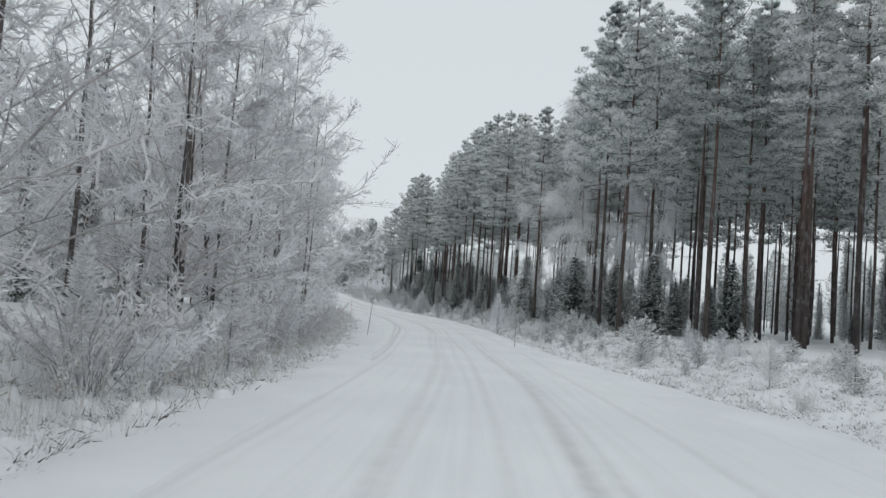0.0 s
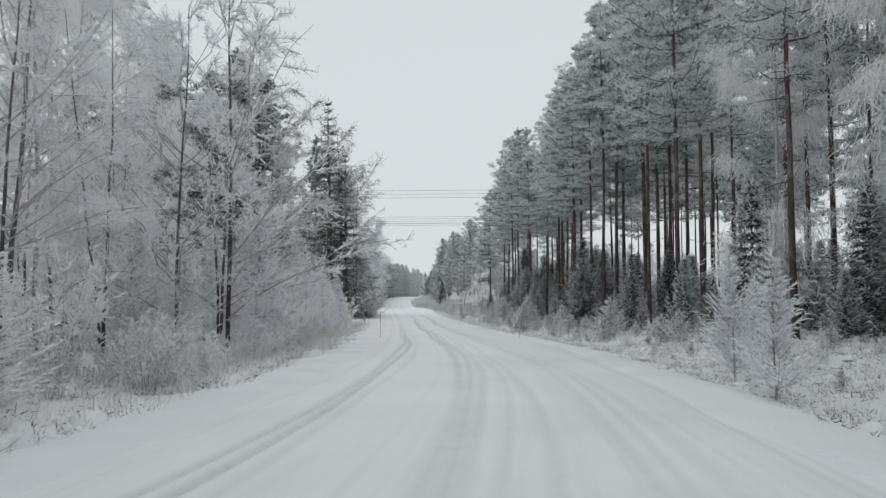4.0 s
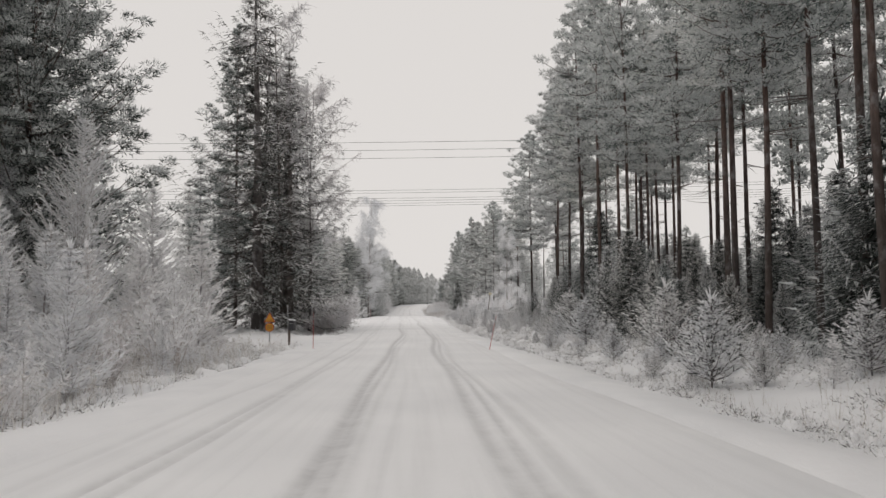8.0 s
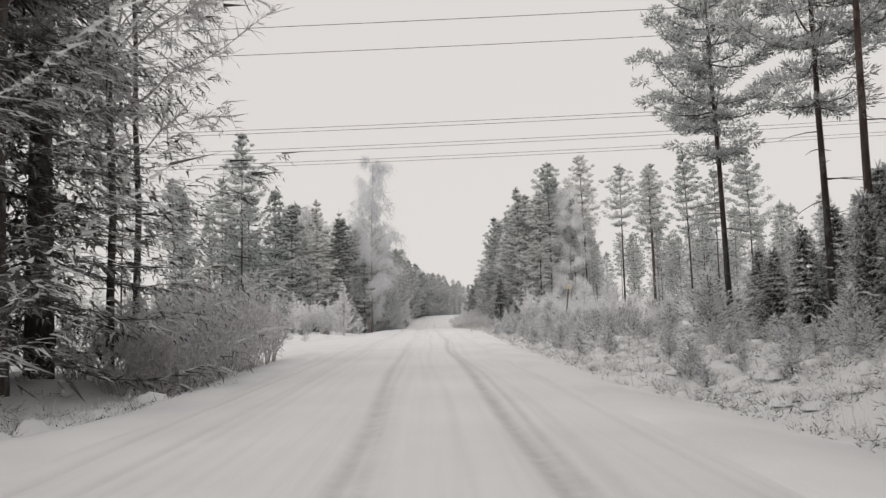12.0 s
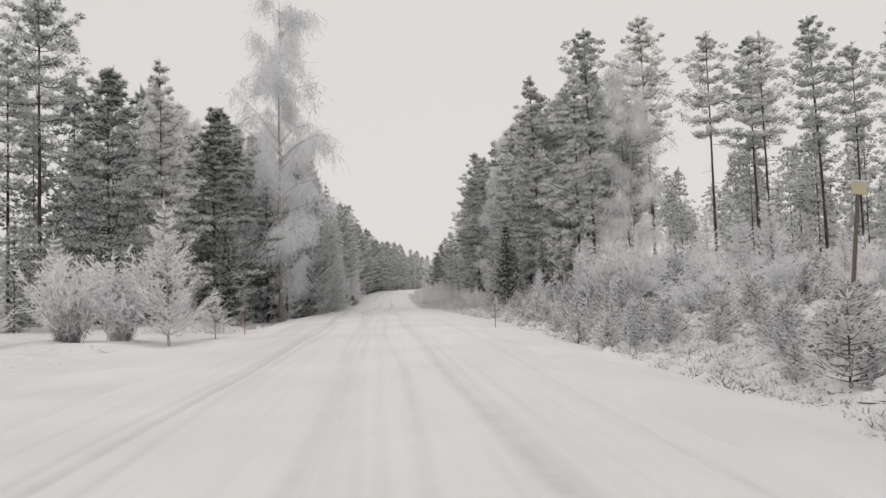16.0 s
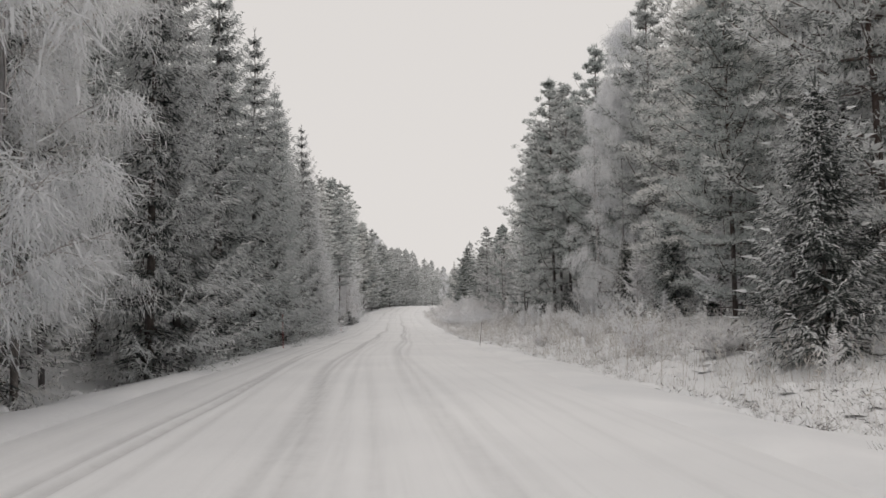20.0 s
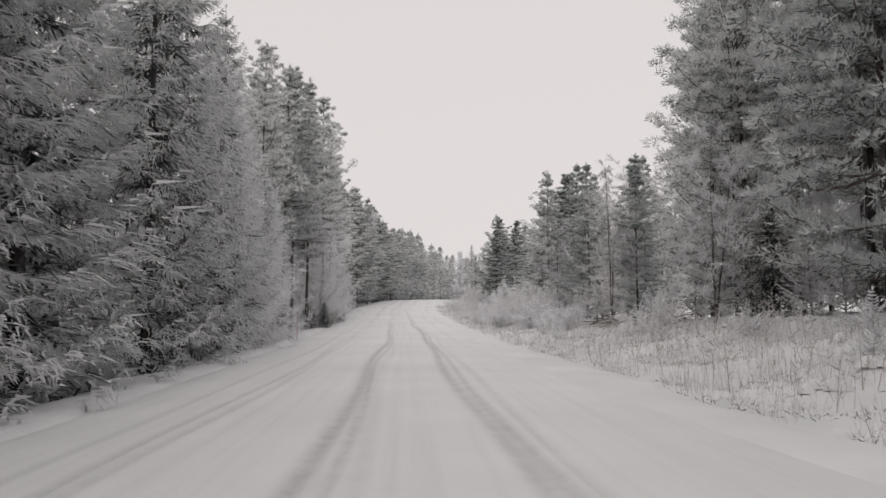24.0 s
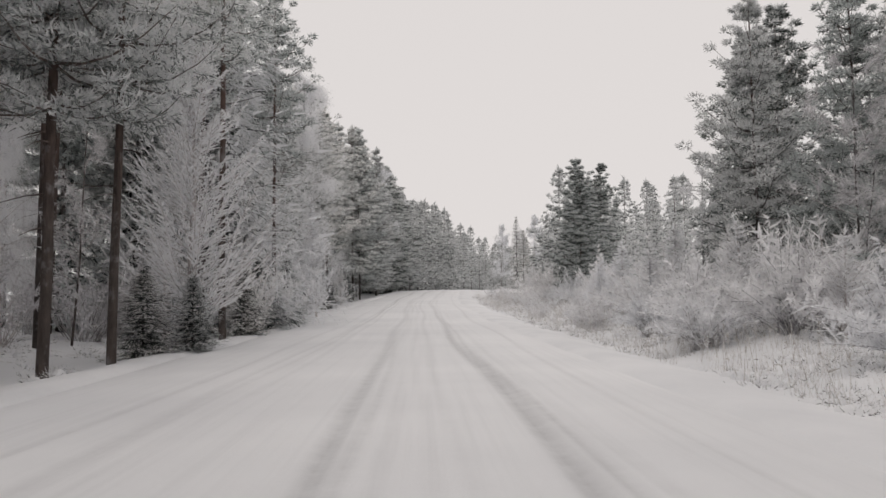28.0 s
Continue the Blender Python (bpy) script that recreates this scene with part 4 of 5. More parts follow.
row("pine_old", ((-4.8, 102.5, 22), (-9.6, 105, 23), (-14.5, 104, 24), (-7.0, 102.5, 24), (-12.5, 98, 25), (-10.0, 90, 20), (-7.5, 95.5, 17)), "dark spruces beside the thicket")
row("birch", ((-3.5, 60, 14), (-2.8, 67, 13), (-1.4, 53.5, 12)), "frosted birches")
row("frost_tree", ((-1.5, 99.5, 8.0), (-4.5, 100.5, 6.5), (1.1, 100, 5.8)), "tall frosted saplings on the verge")
row("spruce_white", ((-0.5, 76, 6.5), (0.2, 89, 5.5), (-2.2, 83.5, 6)), "tall frosted saplings on the verge")
row("sapling", ((2.6, 74.7, 4.6), (1.2, 71, 4.0), (3.2, 78.5, 3.6), (0.4, 77, 4.2), (2.2, 83, 4.0), (3.4, 88, 3.0), (0.8, 87, 3.8), (-0.4, 82, 4.4), (1.8, 93, 3.2)), "tall frosted saplings on the verge")
scatter(["sapling"], -7.5, -2.4, 56, 103, 46, 1.4, (2.2, 4.8), "tall frosted saplings on the verge", rel=True)

# ---- the old spruces at the side road ----
OLD = "old spruces at the side road"
for sx, sy, sh in ((-0.55, 125.5, 25.5), (1.2, 128, 20), (-1.6, 131, 22), (0.3, 131.5, 20)):
    plant("spruce_big", sx, sy, sh, OLD, fat=1.2)
row("spruce", ((-5, 134, 13), (-8, 138, 14), (-10, 142, 13)), OLD, "dark spruce behind the old trees at the side road")
row("pine_aged", ((-2.5, 127.3, 21.5),), OLD)
row("birch_grey", ((0.7, 127.2, 21), (2.2, 131.5, 19), (1.6, 134, 18)), OLD)
scatter(["shrub_grey"], 0.8, 4.2, 130, 140, 26, 0.7, (2.0, 3.0), "tall frosted stems by the side road")
scatter(["shrub", "shrub_grey", "sapling"], -14, -2, 92, 101, 12, 1.4, (1.2, 2.6), "shrubs by the side road")
scatter(["birch_grey", "alder"], -45, -14, 96, 135, 20, 3.5, (6, 9), "low birches beyond the side road")
scatter(["sapling", "shrub", "sapling"], -14, -5.5, 119, 134, 22, 1.3, (2.0, 4.4), "shrubs by the side road")
scatter(["shrub", "shrub_grey", "sapling"], -7.5, -2.6, 95, 104, 20, 0.9, (0.8, 1.7), "shrubs by the side road", rel=True)

# ---- the clearing under the power line ----
CLEAR = "frosted shrubs under the power line"
row("sapling", ((-3.6, 176.5, 3.4), (-2.6, 179.5, 3.6)), CLEAR)
row("shrub_broom", ((0.5, 177, 2.7), (-1.4, 177.6, 2.8), (18.4, 183.3, 2.8), (20.6, 186, 2.4)), CLEAR)
row("sapling", ((2.07, 176.8, 4.3), (3.2, 178, 1.6), (0.6, 187.3, 1.1), (-1.0, 191, 1.7), (0.2, 185.4, 1.8)), CLEAR)
row("sapling", ((1.3, 162.5, 0.9),), CLEAR)
row("sapling", ((18.8, 189.3, 3.2), (19.6, 194.5, 2.6), (16.5, 191, 1.8), (24.2, 188, 3.8), (22.6, 181, 3.4), (25.5, 184, 4.2), (17.6, 196, 2.0)), CLEAR)
row("shrub", ((21.2, 189.5, 4.2), (24.8, 192, 3.4), (20.2, 178.5, 2.4)), CLEAR)
row("shrub_round", ((23, 186.5, 2.6), (18.4, 175, 1.5), (20.6, 183.4, 2.0), (26.5, 180, 2.8)), CLEAR)
row("pine_snowy", ((19.1, 178.4, 1.9), (17.6, 180.5, 1.2), (14.2, 172.9, 0.9), (15.6, 174.5, 0.9), (13.9, 168.8, 0.8), (14.4, 176.5, 0.7), (16.4, 184, 1.3), (15.0, 181.5, 0.9), (17.4, 169, 1.2)), "snow-laden young pines")
scatter(["shrub_broom", "sapling", "pine_snowy"], 6.5, 16, 138, 200, 52, 1.6, (1.0, 2.3), CLEAR, rel=True)
scatter(["pine_snowy"], 2.4, 8.5, 138, 200, 110, 0.7, (0.5, 1.25), "snow-laden young pines", rel=True)
scatter(["pine_snowy"], 2.6, 7.5, 12, 138, 90, 0.8, (0.35, 0.9), "snow-laden young pines", rel=True)
scatter(["shrub", "sapling"], -20, -3, 140, 182, 16, 2.0, (0.5, 1.2), CLEAR, rel=True)
scatter(["shrub", "sapling", "birch_grey"], 26, 60, 140, 196, 30, 3.0, (1.5, 5), CLEAR)
row("pine", ((-12.4, 200.4, 23), (-15, 202, 18), (-22, 206, 19), (-27, 203, 21)), "lone pines behind the clearing")
row("spruce", ((-13.8, 192.4, 8), (-8.5, 189, 5.5), (-10.5, 195, 6.5), (-18, 195, 7.5)), "spruces at the edge of the clearing")
scatter(["spruce_far", "pine_low_far"], -60, -12, 204, 236, 26, 3.0, (6, 10), "trees behind the clearing")
scatter(["spruce_far", "pine_low_far"], -80, -46, 100, 200, 30, 4.0, (10, 16), "trees behind the clearing")

# ---- the wall of conifers on the left of the second half ----
WALL_L = "conifers along the left of the road"
row("pine_dense", ((-5.0, 191.2, 13), (-0.8, 195.5, 12), (-1.2, 199.5, 12.5)), WALL_L)
row("pine_low", ((-2.4, 191.6, 13.5), (0.4, 201.5, 12)), WALL_L)
row("spruce", ((0.4, 193.5, 6.5),), WALL_L)
row("birch", ((2.4, 198, 19), (2.1, 203.5, 15), (1.4, 205.8, 13), (0.5, 209, 14)), "frosted birches")
row("spruce", ((2.0, 211.5, 13.5), (1.4, 216, 14), (1.6, 220.5, 15), (0.9, 206, 11), (1.6, 199, 9), (-1.5, 202, 13)), WALL_L)
row("spruce_pale", ((0.6, 225, 15), (1.2, 229.5, 16), (-1.0, 231, 15), (1.2, 235.5, 15), (0.2, 218, 14), (1.0, 214, 8)), WALL_L)
row("spruce_pale", ((0.7, 240.5, 16), (0.2, 244.5, 16.5), (-2.2, 247, 16)), WALL_L)
row("spruce", ((1.0, 249.5, 16),), WALL_L)
scatter(["pine_pale"], -12, -6, 266, 292, 4, 2.5, (15, 18), WALL_L, rel=True)
scatter(["birch_grey", "birch_grey", "birch"], -11, -3.6, 268, 292, 26, 1.1, (5.5, 9), "frosted thicket behind the pines", rel=True)
scatter(["birch_grey", "alder"], -20, -9, 260, 302, 26, 1.8, (7, 11), "frosted thicket behind the pines", rel=True)
row("spruce_pale", ((0.6, 254.2, 15), (0.4, 260.5, 14), (-0.4, 266, 14)), WALL_L)
scatter(["pine_low", "spruce_pale"], -9.5, -4.8, 262, 300, 8, 2.2, (13, 17), WALL_L, rel=True)
row("pine_pale", ((0.2, 277.4, 17), (-1.6, 279.5, 17), (0.1, 270, 16)), WALL_L)
row("pine_pale", ((0.4, 279.9, 17.5), (1.3, 281.0, 17)), WALL_L)
row("pine", ((1.6, 288.4, 17.5), (1.2, 298.2, 15), (-2.2, 285, 17), (-3.5, 275, 18), (-0.4, 293, 17)), WALL_L)
scatter(["shrub_grey"], -7, -3.0, 270, 292, 18, 0.9, (2.0, 3.6), "thin frosted stems behind the pines", rel=True)
for sx, sy, sh in ((2.2, 283.4, 1.7), (1.2, 283.0, 1.9), (1.8, 290.5, 2.2), (1.4, 294.5, 2.6), (1.6, 299.5, 2.8)):
    plant("spruce_young", sx, sy, sh, WALL_L, fat=1.5)
row("shrub", ((1.6, 292.5, 2.4), (1.9, 296.5, 2.6), (1.7, 301.5, 2.6)), WALL_L)
row("frost_tree", ((1.9, 284.4, 7.7), (2.0, 305.8, 6.0), (0.4, 298, 5.5)), WALL_L)
row("spruce_white", ((0.9, 258, 11), (0.5, 262.5, 10), (1.0, 266.5, 8), (0.2, 270.5, 9)), WALL_L)
row("alder", ((-0.6, 301, 7.0),), WALL_L)
scatter(["spruce_pale", "spruce_pale", "pine_low", "birch"], -10, -4.2, 198, 258, 26, 2.4, (12, 16), WALL_L, rel=True)
scatter(["pine_pale", "pine_pale", "pine_low", "birch", "spruce_white"], -10, -2.4, 292, 330, 30, 2.0, (14, 18), WALL_L, rel=True)
scatter(["spruce_young", "sapling"], -4, -1.6, 288, 340, 22, 1.4, (2, 5), WALL_L, rel=True)
scatter(["pine_low", "spruce_pale", "pine_low", "pine_dense", "birch"], -9, -1.8, 328, 376, 46, 1.7, (15.5, 19), WALL_L, rel=True)
scatter(["pine_low_far"], -26, -9, 198, 400, 90, 2.4, (13, 18), "conifers deep behind the left verge", rel=True, keep=lambda x, y: not 262 < y < 316 - 2 * (x + 10))
scatter(["birch"], -4.5, -2.4, 345, 366, 4, 2.0, (15, 18), "frosted birches", rel=True)

# ---- the pines and bank on the right of the second half ----
WALL_R = "pines along the right of the road"
row("pine", ((23.4, 205.7, 19), (27.5, 205, 19.5), (31.9, 205, 18.5), (36.4, 207.5, 18.5), (40, 205, 19.5), (44, 207, 18), (48, 206, 20), (35.0, 203, 18)), WALL_R)
row("pine_low", ((21.9, 221, 17), (22, 224.4, 17.5), (21.3, 212.5, 16), (20.2, 209, 16.5), (19.4, 216, 13), (22.5, 233, 18), (21, 240, 18), (19.8, 248, 18), (22.5, 253, 18)), WALL_R)
row("spruce_young", ((17.2, 206.6, 5.6),), WALL_R, "dense dark young spruce on the snowy bank")
row("spruce", ((20.2, 213.6, 6.5), (19.8, 206.5, 5), (21.4, 230, 6)), WALL_R)
scatter(["pine_low", "pine_pale", "pine_pale", "birch"], 9.5, 17, 202, 262, 36, 2.0, (14, 18.5), WALL_R, rel=True)
scatter(["pine_pale", "birch"], 9, 15, 222, 262, 12, 1.8, (13, 17), WALL_R, rel=True)
scatter(["pine_low_far", "pine_far"], 26, 75, 204, 300, 88, 2.6, (11, 15), "pines deep behind the right verge")
row("alder", ((18.7, 284.5, 7.5), (20, 299, 7.5)), "frosted shrubs by the bend")
for sx, sy, sh in ((15.6, 289, 2.2), (17.3, 288, 3.2), (16.2, 294, 3.0), (18.2, 297, 3.8), (16.9, 282, 2.4), (17.8, 305, 3.2), (15.6, 300, 2.2)):
    plant("sapling", sx, sy, sh, "frosted shrubs by the bend", fat=1.25)
row("shrub_round", ((15.4, 286, 2.6), (16.6, 283.5, 3.0), (18.6, 285, 3.4), (18.9, 301, 3.4), (20.5, 295.5, 3.6), (17.6, 293, 2.8), (16.6, 299, 2.6), (19.8, 290, 3.6), (15.8, 277.5, 2.2), (14.5, 284, 2.0), (17.0, 273, 2.2), (15, 290, 2.0), (14.2, 296, 1.9)), "frosted shrubs by the bend")
row("pine_low", ((19.6, 292.4, 12.5), (21.4, 289, 12.5), (21, 262, 14), (20.5, 258.5, 15), (22.5, 266, 13)), WALL_R)
row("pine_dense", ((21.6, 295, 12.5), (23, 300, 13)), WALL_R)
row("pine_low", ((20.8, 283.3, 11.5), (22.5, 276, 10.5)), WALL_R)
row("pine_low", ((20.4, 271, 9.5), (22.5, 288, 11.5), (24.5, 285, 12)), WALL_R)
row("alder", ((18.9, 270.7, 9), (20.5, 276, 9), (19.0, 257, 8), (21.8, 264, 9.5), (22.5, 279, 10)), WALL_R)
scatter(["pine_low", "birch_grey", "alder"], 10, 20, 260, 300, 22, 2.0, (7, 10.5), WALL_R, rel=True)
row("pine_dense", ((18.6, 319, 9.5), (20.2, 327.6, 11.5), (22.6, 330, 11.5), (19.8, 322.5, 8), (21.2, 330.5, 9.5)), WALL_R, "dark bushy pine standing alone by the bend")
scatter(["sapling", "shrub_round"], 5.5, 9.5, 288, 330, 26, 1.5, (1.6, 3.4), "frosted shrubs by the bend", rel=True)
scatter(["shrub"], 2.8, 5, 282, 345, 20, 1.2, (0.8, 1.3), "frosted shrubs by the bend", rel=True)
scatter(["spruce_young", "sapling", "alder", "spruce_young"], 8.2, 12, 203, 264, 30, 1.5, (2.2, 5.0), "low growth under the bank pines", rel=True)
scatter(["sapling", "shrub", "shrub_round"], 3.2, 7.5, 203, 275, 22, 1.2, (0.6, 1.5), "frosted growth on the bank", rel=True)
scatter(["shrub", "sapling"], 5, 9.5, 204, 262, 24, 1.0, (0.9, 2.2), "shrubs on the snowy bank", rel=True)

# ---- woods that close the view ----
FAR = "far woods beyond the bend"
left_of_road = lambda x, y: x < float(along(TAB_L, y)) - 2.2
scatter(["pine_low_far"], -6, 30, 376, 412, 70, 1.9, (12, 16), FAR, keep=left_of_road)
scatter(["pine_low_far"], -25, 45, 408, 445, 80, 2.2, (11, 15), FAR, keep=left_of_road)
scatter(["pine_low_far"], 2, 60, 445, 500, 90, 2.2, (11, 15), FAR, keep=lambda x, y: left_of_road(x, y) or x > float(along(TAB_R, y)) + 3)
scatter(["spruce", "birch", "pine_low"], 3.5, 20, 366, 400, 18, 2.2, (7, 11), FAR, rel=True)
scatter(["pine_low_far"], 10, 40, 335, 400, 40, 3.0, (8, 14), FAR, rel=True)
scatter(["pine_far", "spruce_far"], -60, 60, -90, -42, 30, 4.0, (15, 20), FAR, keep=lambda x, y: x < float(along(TAB_L, y)) - 4 or x > float(along(TAB_R, y)) + 4)


for wood, pieces in woods.items():
    mats, verts, faces, slots, n = [], [], [], [], 0
    for v, f, own, used in pieces:
        for m in used:
            if m not in mats:
                mats.append(m)
        verts.append(v), faces.append(f + n), slots.append(np.array([mats.index(m) for m in used])[own])
        n += len(v)
    ob = mesh_object("distant_trees", np.concatenate(verts), faces, mats, slots=np.concatenate(slots))
    tagged(ob, "dense rimed " + wood, "woods", kind="stuff")


# ---- heath, grass and stems along the verges ----
def verge_points(count, y0, y1, u0, u1, seed, side, clump, skip):
    """Random points along a verge, in drifts; u counts from the road's edge outward."""
    r = np.random.RandomState(seed)
    y, u = r.uniform(y0, y1, count), u0 + (u1 - u0) * r.uniform(0, 1, count) ** 0.8
    x = along(TAB_R, y) + u if side > 0 else along(TAB_L, y) - u
    ok = lumps(x * 0.8, y * 0.8, seed + 40) > r.uniform(-1, 1, count) * clump - 0.1
    if skip is not None:
        ok &= ~skip(x, y)
    x, y = x[ok], y[ok]
    return r, np.stack([x, y, ground_z(x, y) - 0.03], 1)


def blades_mesh(name, label, r, b, way, length, width, mats, slots=None, face=None):
    n = len(b)
    way = way / (np.linalg.norm(way, axis=1)[:, None] + 1e-9)
    s = np.cross(way, r.normal(size=(n, 3)) if face is None else face + r.normal(0, 0.4, (n, 3)))
    s /= np.linalg.norm(s, axis=1)[:, None]
    s *= width * r.uniform(0.6, 1.4, n)[:, None]
    v = np.stack([b + s, b + way * length[:, None], b - s], 1).reshape(-1, 3)
    ob = mesh_object(name, v, np.arange(len(v)).reshape(-1, 3), mats, slots=slots)
    return tagged(ob, label, "undergrowth", kind="stuff")


def heath(name, label, count, y0, y1, u0, u1, radius, q, seed, side, clump, skip=None, bare=0.2):
    """Low clumps of heather: dark stems below, snow-dusted on top, many under a pillow of snow."""
    r, base = verge_points(count, y0, y1, u0, u1, seed, side, clump, skip)
    n = len(base)
    radii = r.uniform(0.5, 1.3, n) * radius
    size = np.repeat(radii, q)[:, None]
    d = r.normal(size=(n * q, 3)) * np.array([1, 1, 0.7])
    d[:, 2] = np.abs(d[:, 2])
    d /= np.linalg.norm(d, axis=1)[:, None]
    pos = d * size * r.uniform(0.55, 1.0, (n * q, 1)) * np.array([1, 1, 0.8])
    way = np.cross(d, r.normal(0, 1, (n * q, 3))) * 0.6 + d * 0.8 + np.array([0, 0, 0.3])
    rimed = (d[:, 2] + r.normal(0, 0.3, n * q) > bare).astype(int)
    blades_mesh(name, label, r, np.repeat(base, q, 0) + pos, way, size[:, 0] * r.uniform(0.2, 0.5, n * q), 0.0065, list(M_heath), rimed, d)
    snowy = base[r.uniform(size=n) < 0.4] + r.normal(0, 0.08, 3) * np.array([1, 1, 0])
    m, rings, spokes = len(snowy), 4, 8
    fall, around = np.linspace(0.12, 1.0, rings), np.arange(spokes) / spokes * 2 * math.pi
    wide = r.uniform(0.3, 0.72, (m, 1, 1)) * radius * (1 + 0.2 * r.normal(size=(m, 1, spokes)))
    turned = around + r.uniform(0, 6.28, (m, 1, 1))
    X, Y = wide * fall[None, :, None] * np.cos(turned) * 1.25, wide * fall[None, :, None] * np.sin(turned)
    Z = radius * r.uniform(0.35, 0.75, (m, 1, 1)) * np.sqrt(1.02 - fall ** 2)[None, :, None] + 0.012 * r.normal(size=(m, rings, spokes))
    v = (np.stack([X, Y, Z], -1) + (snowy - np.array([0, 0, 0.02]))[:, None, None]).reshape(-1, 3)
    i = np.arange((rings - 1) * spokes)
    j = i // spokes * spokes + (i % spokes + 1) % spokes
    quads = np.stack([i, j, j + spokes, i + spokes], 1)
    start = (np.arange(m) * rings * spokes)[:, None, None]
    caps = (np.arange(spokes)[None, ::-1] + start[:, 0])
    pillows = mesh_object("snow_pillows", v, [(quads[None] + start).reshape(-1, 4), caps], [M_snow], smooth=True)
    tagged(pillows, "small pillows of snow lying on verge heather", "snow", kind="stuff")


def grass(name, label, count, y0, y1, u0, u1, height, blades, seed, side, clump, skip=None):
    r, base = verge_points(count, y0, y1, u0, u1, seed, side, clump, skip)
    n = len(base)
    b = np.repeat(base, blades, 0) + r.normal(0, 0.1, (n * blades, 3)) * np.array([1, 1, 0])
    way = r.normal(0, 0.22, (n * blades, 3)) * np.array([1, 1, 0.2]) + np.array([0, 0, 1])
    length = height * np.repeat(r.uniform(0.5, 1.25, n), blades) * r.uniform(0.5, 1.2, n * blades)
    return blades_mesh(name, label, r, b, way, length, 0.005, [M_straw])


def weeds(name, label, count, y0, y1, u0, u1, height, seed, side, clump, skip=None):
    """Dead stalks of tall weeds, each with short rimed side shoots towards its top."""
    r, base = verge_points(count, y0, y1, u0, u1, seed, side, clump, skip)
    n, q = len(base), 11
    tall = height * r.uniform(0.5, 1.2, n)
    stem = r.normal(0, 0.14, (n, 3)) * np.array([1, 1, 0]) + np.array([0, 0, 1])
    at = r.uniform(0.4, 1.0, (n, q))
    b = (base[:, None] + stem[:, None] * (tall[:, None] * at)[:, :, None]).reshape(-1, 3)
    way = r.normal(0, 0.55, (n * q, 3)) + np.array([0, 0, 0.55])
    size = (tall[:, None] * (1.15 - at) * r.uniform(0.2, 0.5, (n, q))).ravel() + 0.03
    wide = np.concatenate([np.full(n, 0.008), np.full(n * q, 0.012)])[:, None]
    return blades_mesh(name, label, r, np.concatenate([base, b]), np.concatenate([stem, way]), np.concatenate([tall, size]), wide, [M_straw])


def junction(x, y):
    return ((y > 109.5) & (y < 124)) | ((y > 140) & (y < 181))


heath("heather", "snow-laden heather and lingonberry clumps on the verge", 8500, 4, 112, 0.9, 8.5, 0.25, 60, 1, 1, 0.6, None, 0.26)
heath("heather", "dense brown heather dusted with snow on the verge", 8500, 112, 205, 1.2, 9.0, 0.27, 62, 8, 1, 0.8, None, 0.34)
heath("heather", "snow-dusted undergrowth along the snowy bank", 4200, 200, 345, 1.0, 8.0, 0.28, 54, 2, 1, 0.5, None, 0.15)
heath("heather", "frosted undergrowth below the thicket", 5200, 0, 128, 0.7, 6.5, 0.34, 70, 3, -1, 0.55, junction, 0.22)
heath("heather", "sparse frosted litter under the conifers", 2400, 124, 330, 1.2, 6.0, 0.24, 46, 4, -1, 0.7, lambda x, y: (y > 140) & (y < 181) & (x > -4), 0.3)
grass("dead_grass", "rimed dead grass stalks below the thicket", 2600, 2, 107, 0.8, 4.5, 0.75, 6, 5, -1, 0.8, junction)
grass("dead_grass", "rimed dead grass stalks along the bank", 5500, 196, 345, 1.2, 7.5, 0.7, 8, 6, 1, 1.3)
weeds("tall_weeds", "tall dead weed stalks white with hoarfrost on the bank", 1500, 200, 262, 1.8, 7.0, 1.05, 11, 1, 0.7)
weeds("tall_weeds", "rimed weed stalks along the bend", 700, 262, 330, 1.6, 6.0, 0.7, 12, 1, 0.8)
weeds("tall_weeds", "frosted weed stalks below the thicket", 1300, 2, 107, 0.9, 4.0, 0.8, 13, -1, 0.7, junction)
weeds("tall_weeds", "frosted weed stalks among heather", 700, 8, 196, 2.0, 7.0, 0.6, 14, 1, 0.6)
grass("dead_grass", "thin dead grass between heather clumps", 1800, 4, 196, 1.0, 7.0, 0.5, 6, 7, 1, 0.8)


# ---- road furniture ----
def part(name, bm, material, parent, label=""):
    me = bpy.data.meshes.new(name)
    bm.to_mesh(me)
    bm.free()
    me.materials.append(material)
    ob = new(name, me)
    ob.parent = parent
    if label:
        tagged(ob, label)
    return ob


def rod(radius0, radius1, z0, z1, segments=10):
    bm = bmesh.new()
    bmesh.ops.create_cone(bm, cap_ends=True, segments=segments, radius1=radius0, radius2=radius1, depth=z1 - z0, matrix=Matrix.Translation((0, 0, 0.5 * (z0 + z1))))
    return bm


def block(sx, sy, sz, at=(0, 0, 0), bevel=0.01, turn=None):
    bm = bmesh.new()
    bmesh.ops.create_cube(bm, size=1.0, matrix=Matrix.Diagonal((sx, sy, sz, 1)))
    if bevel:
        bmesh.ops.bevel(bm, geom=bm.edges[:], offset=bevel, segments=2, affect="EDGES")
    bm.transform(Matrix.Translation(at) @ (turn or Matrix()))
    return bm


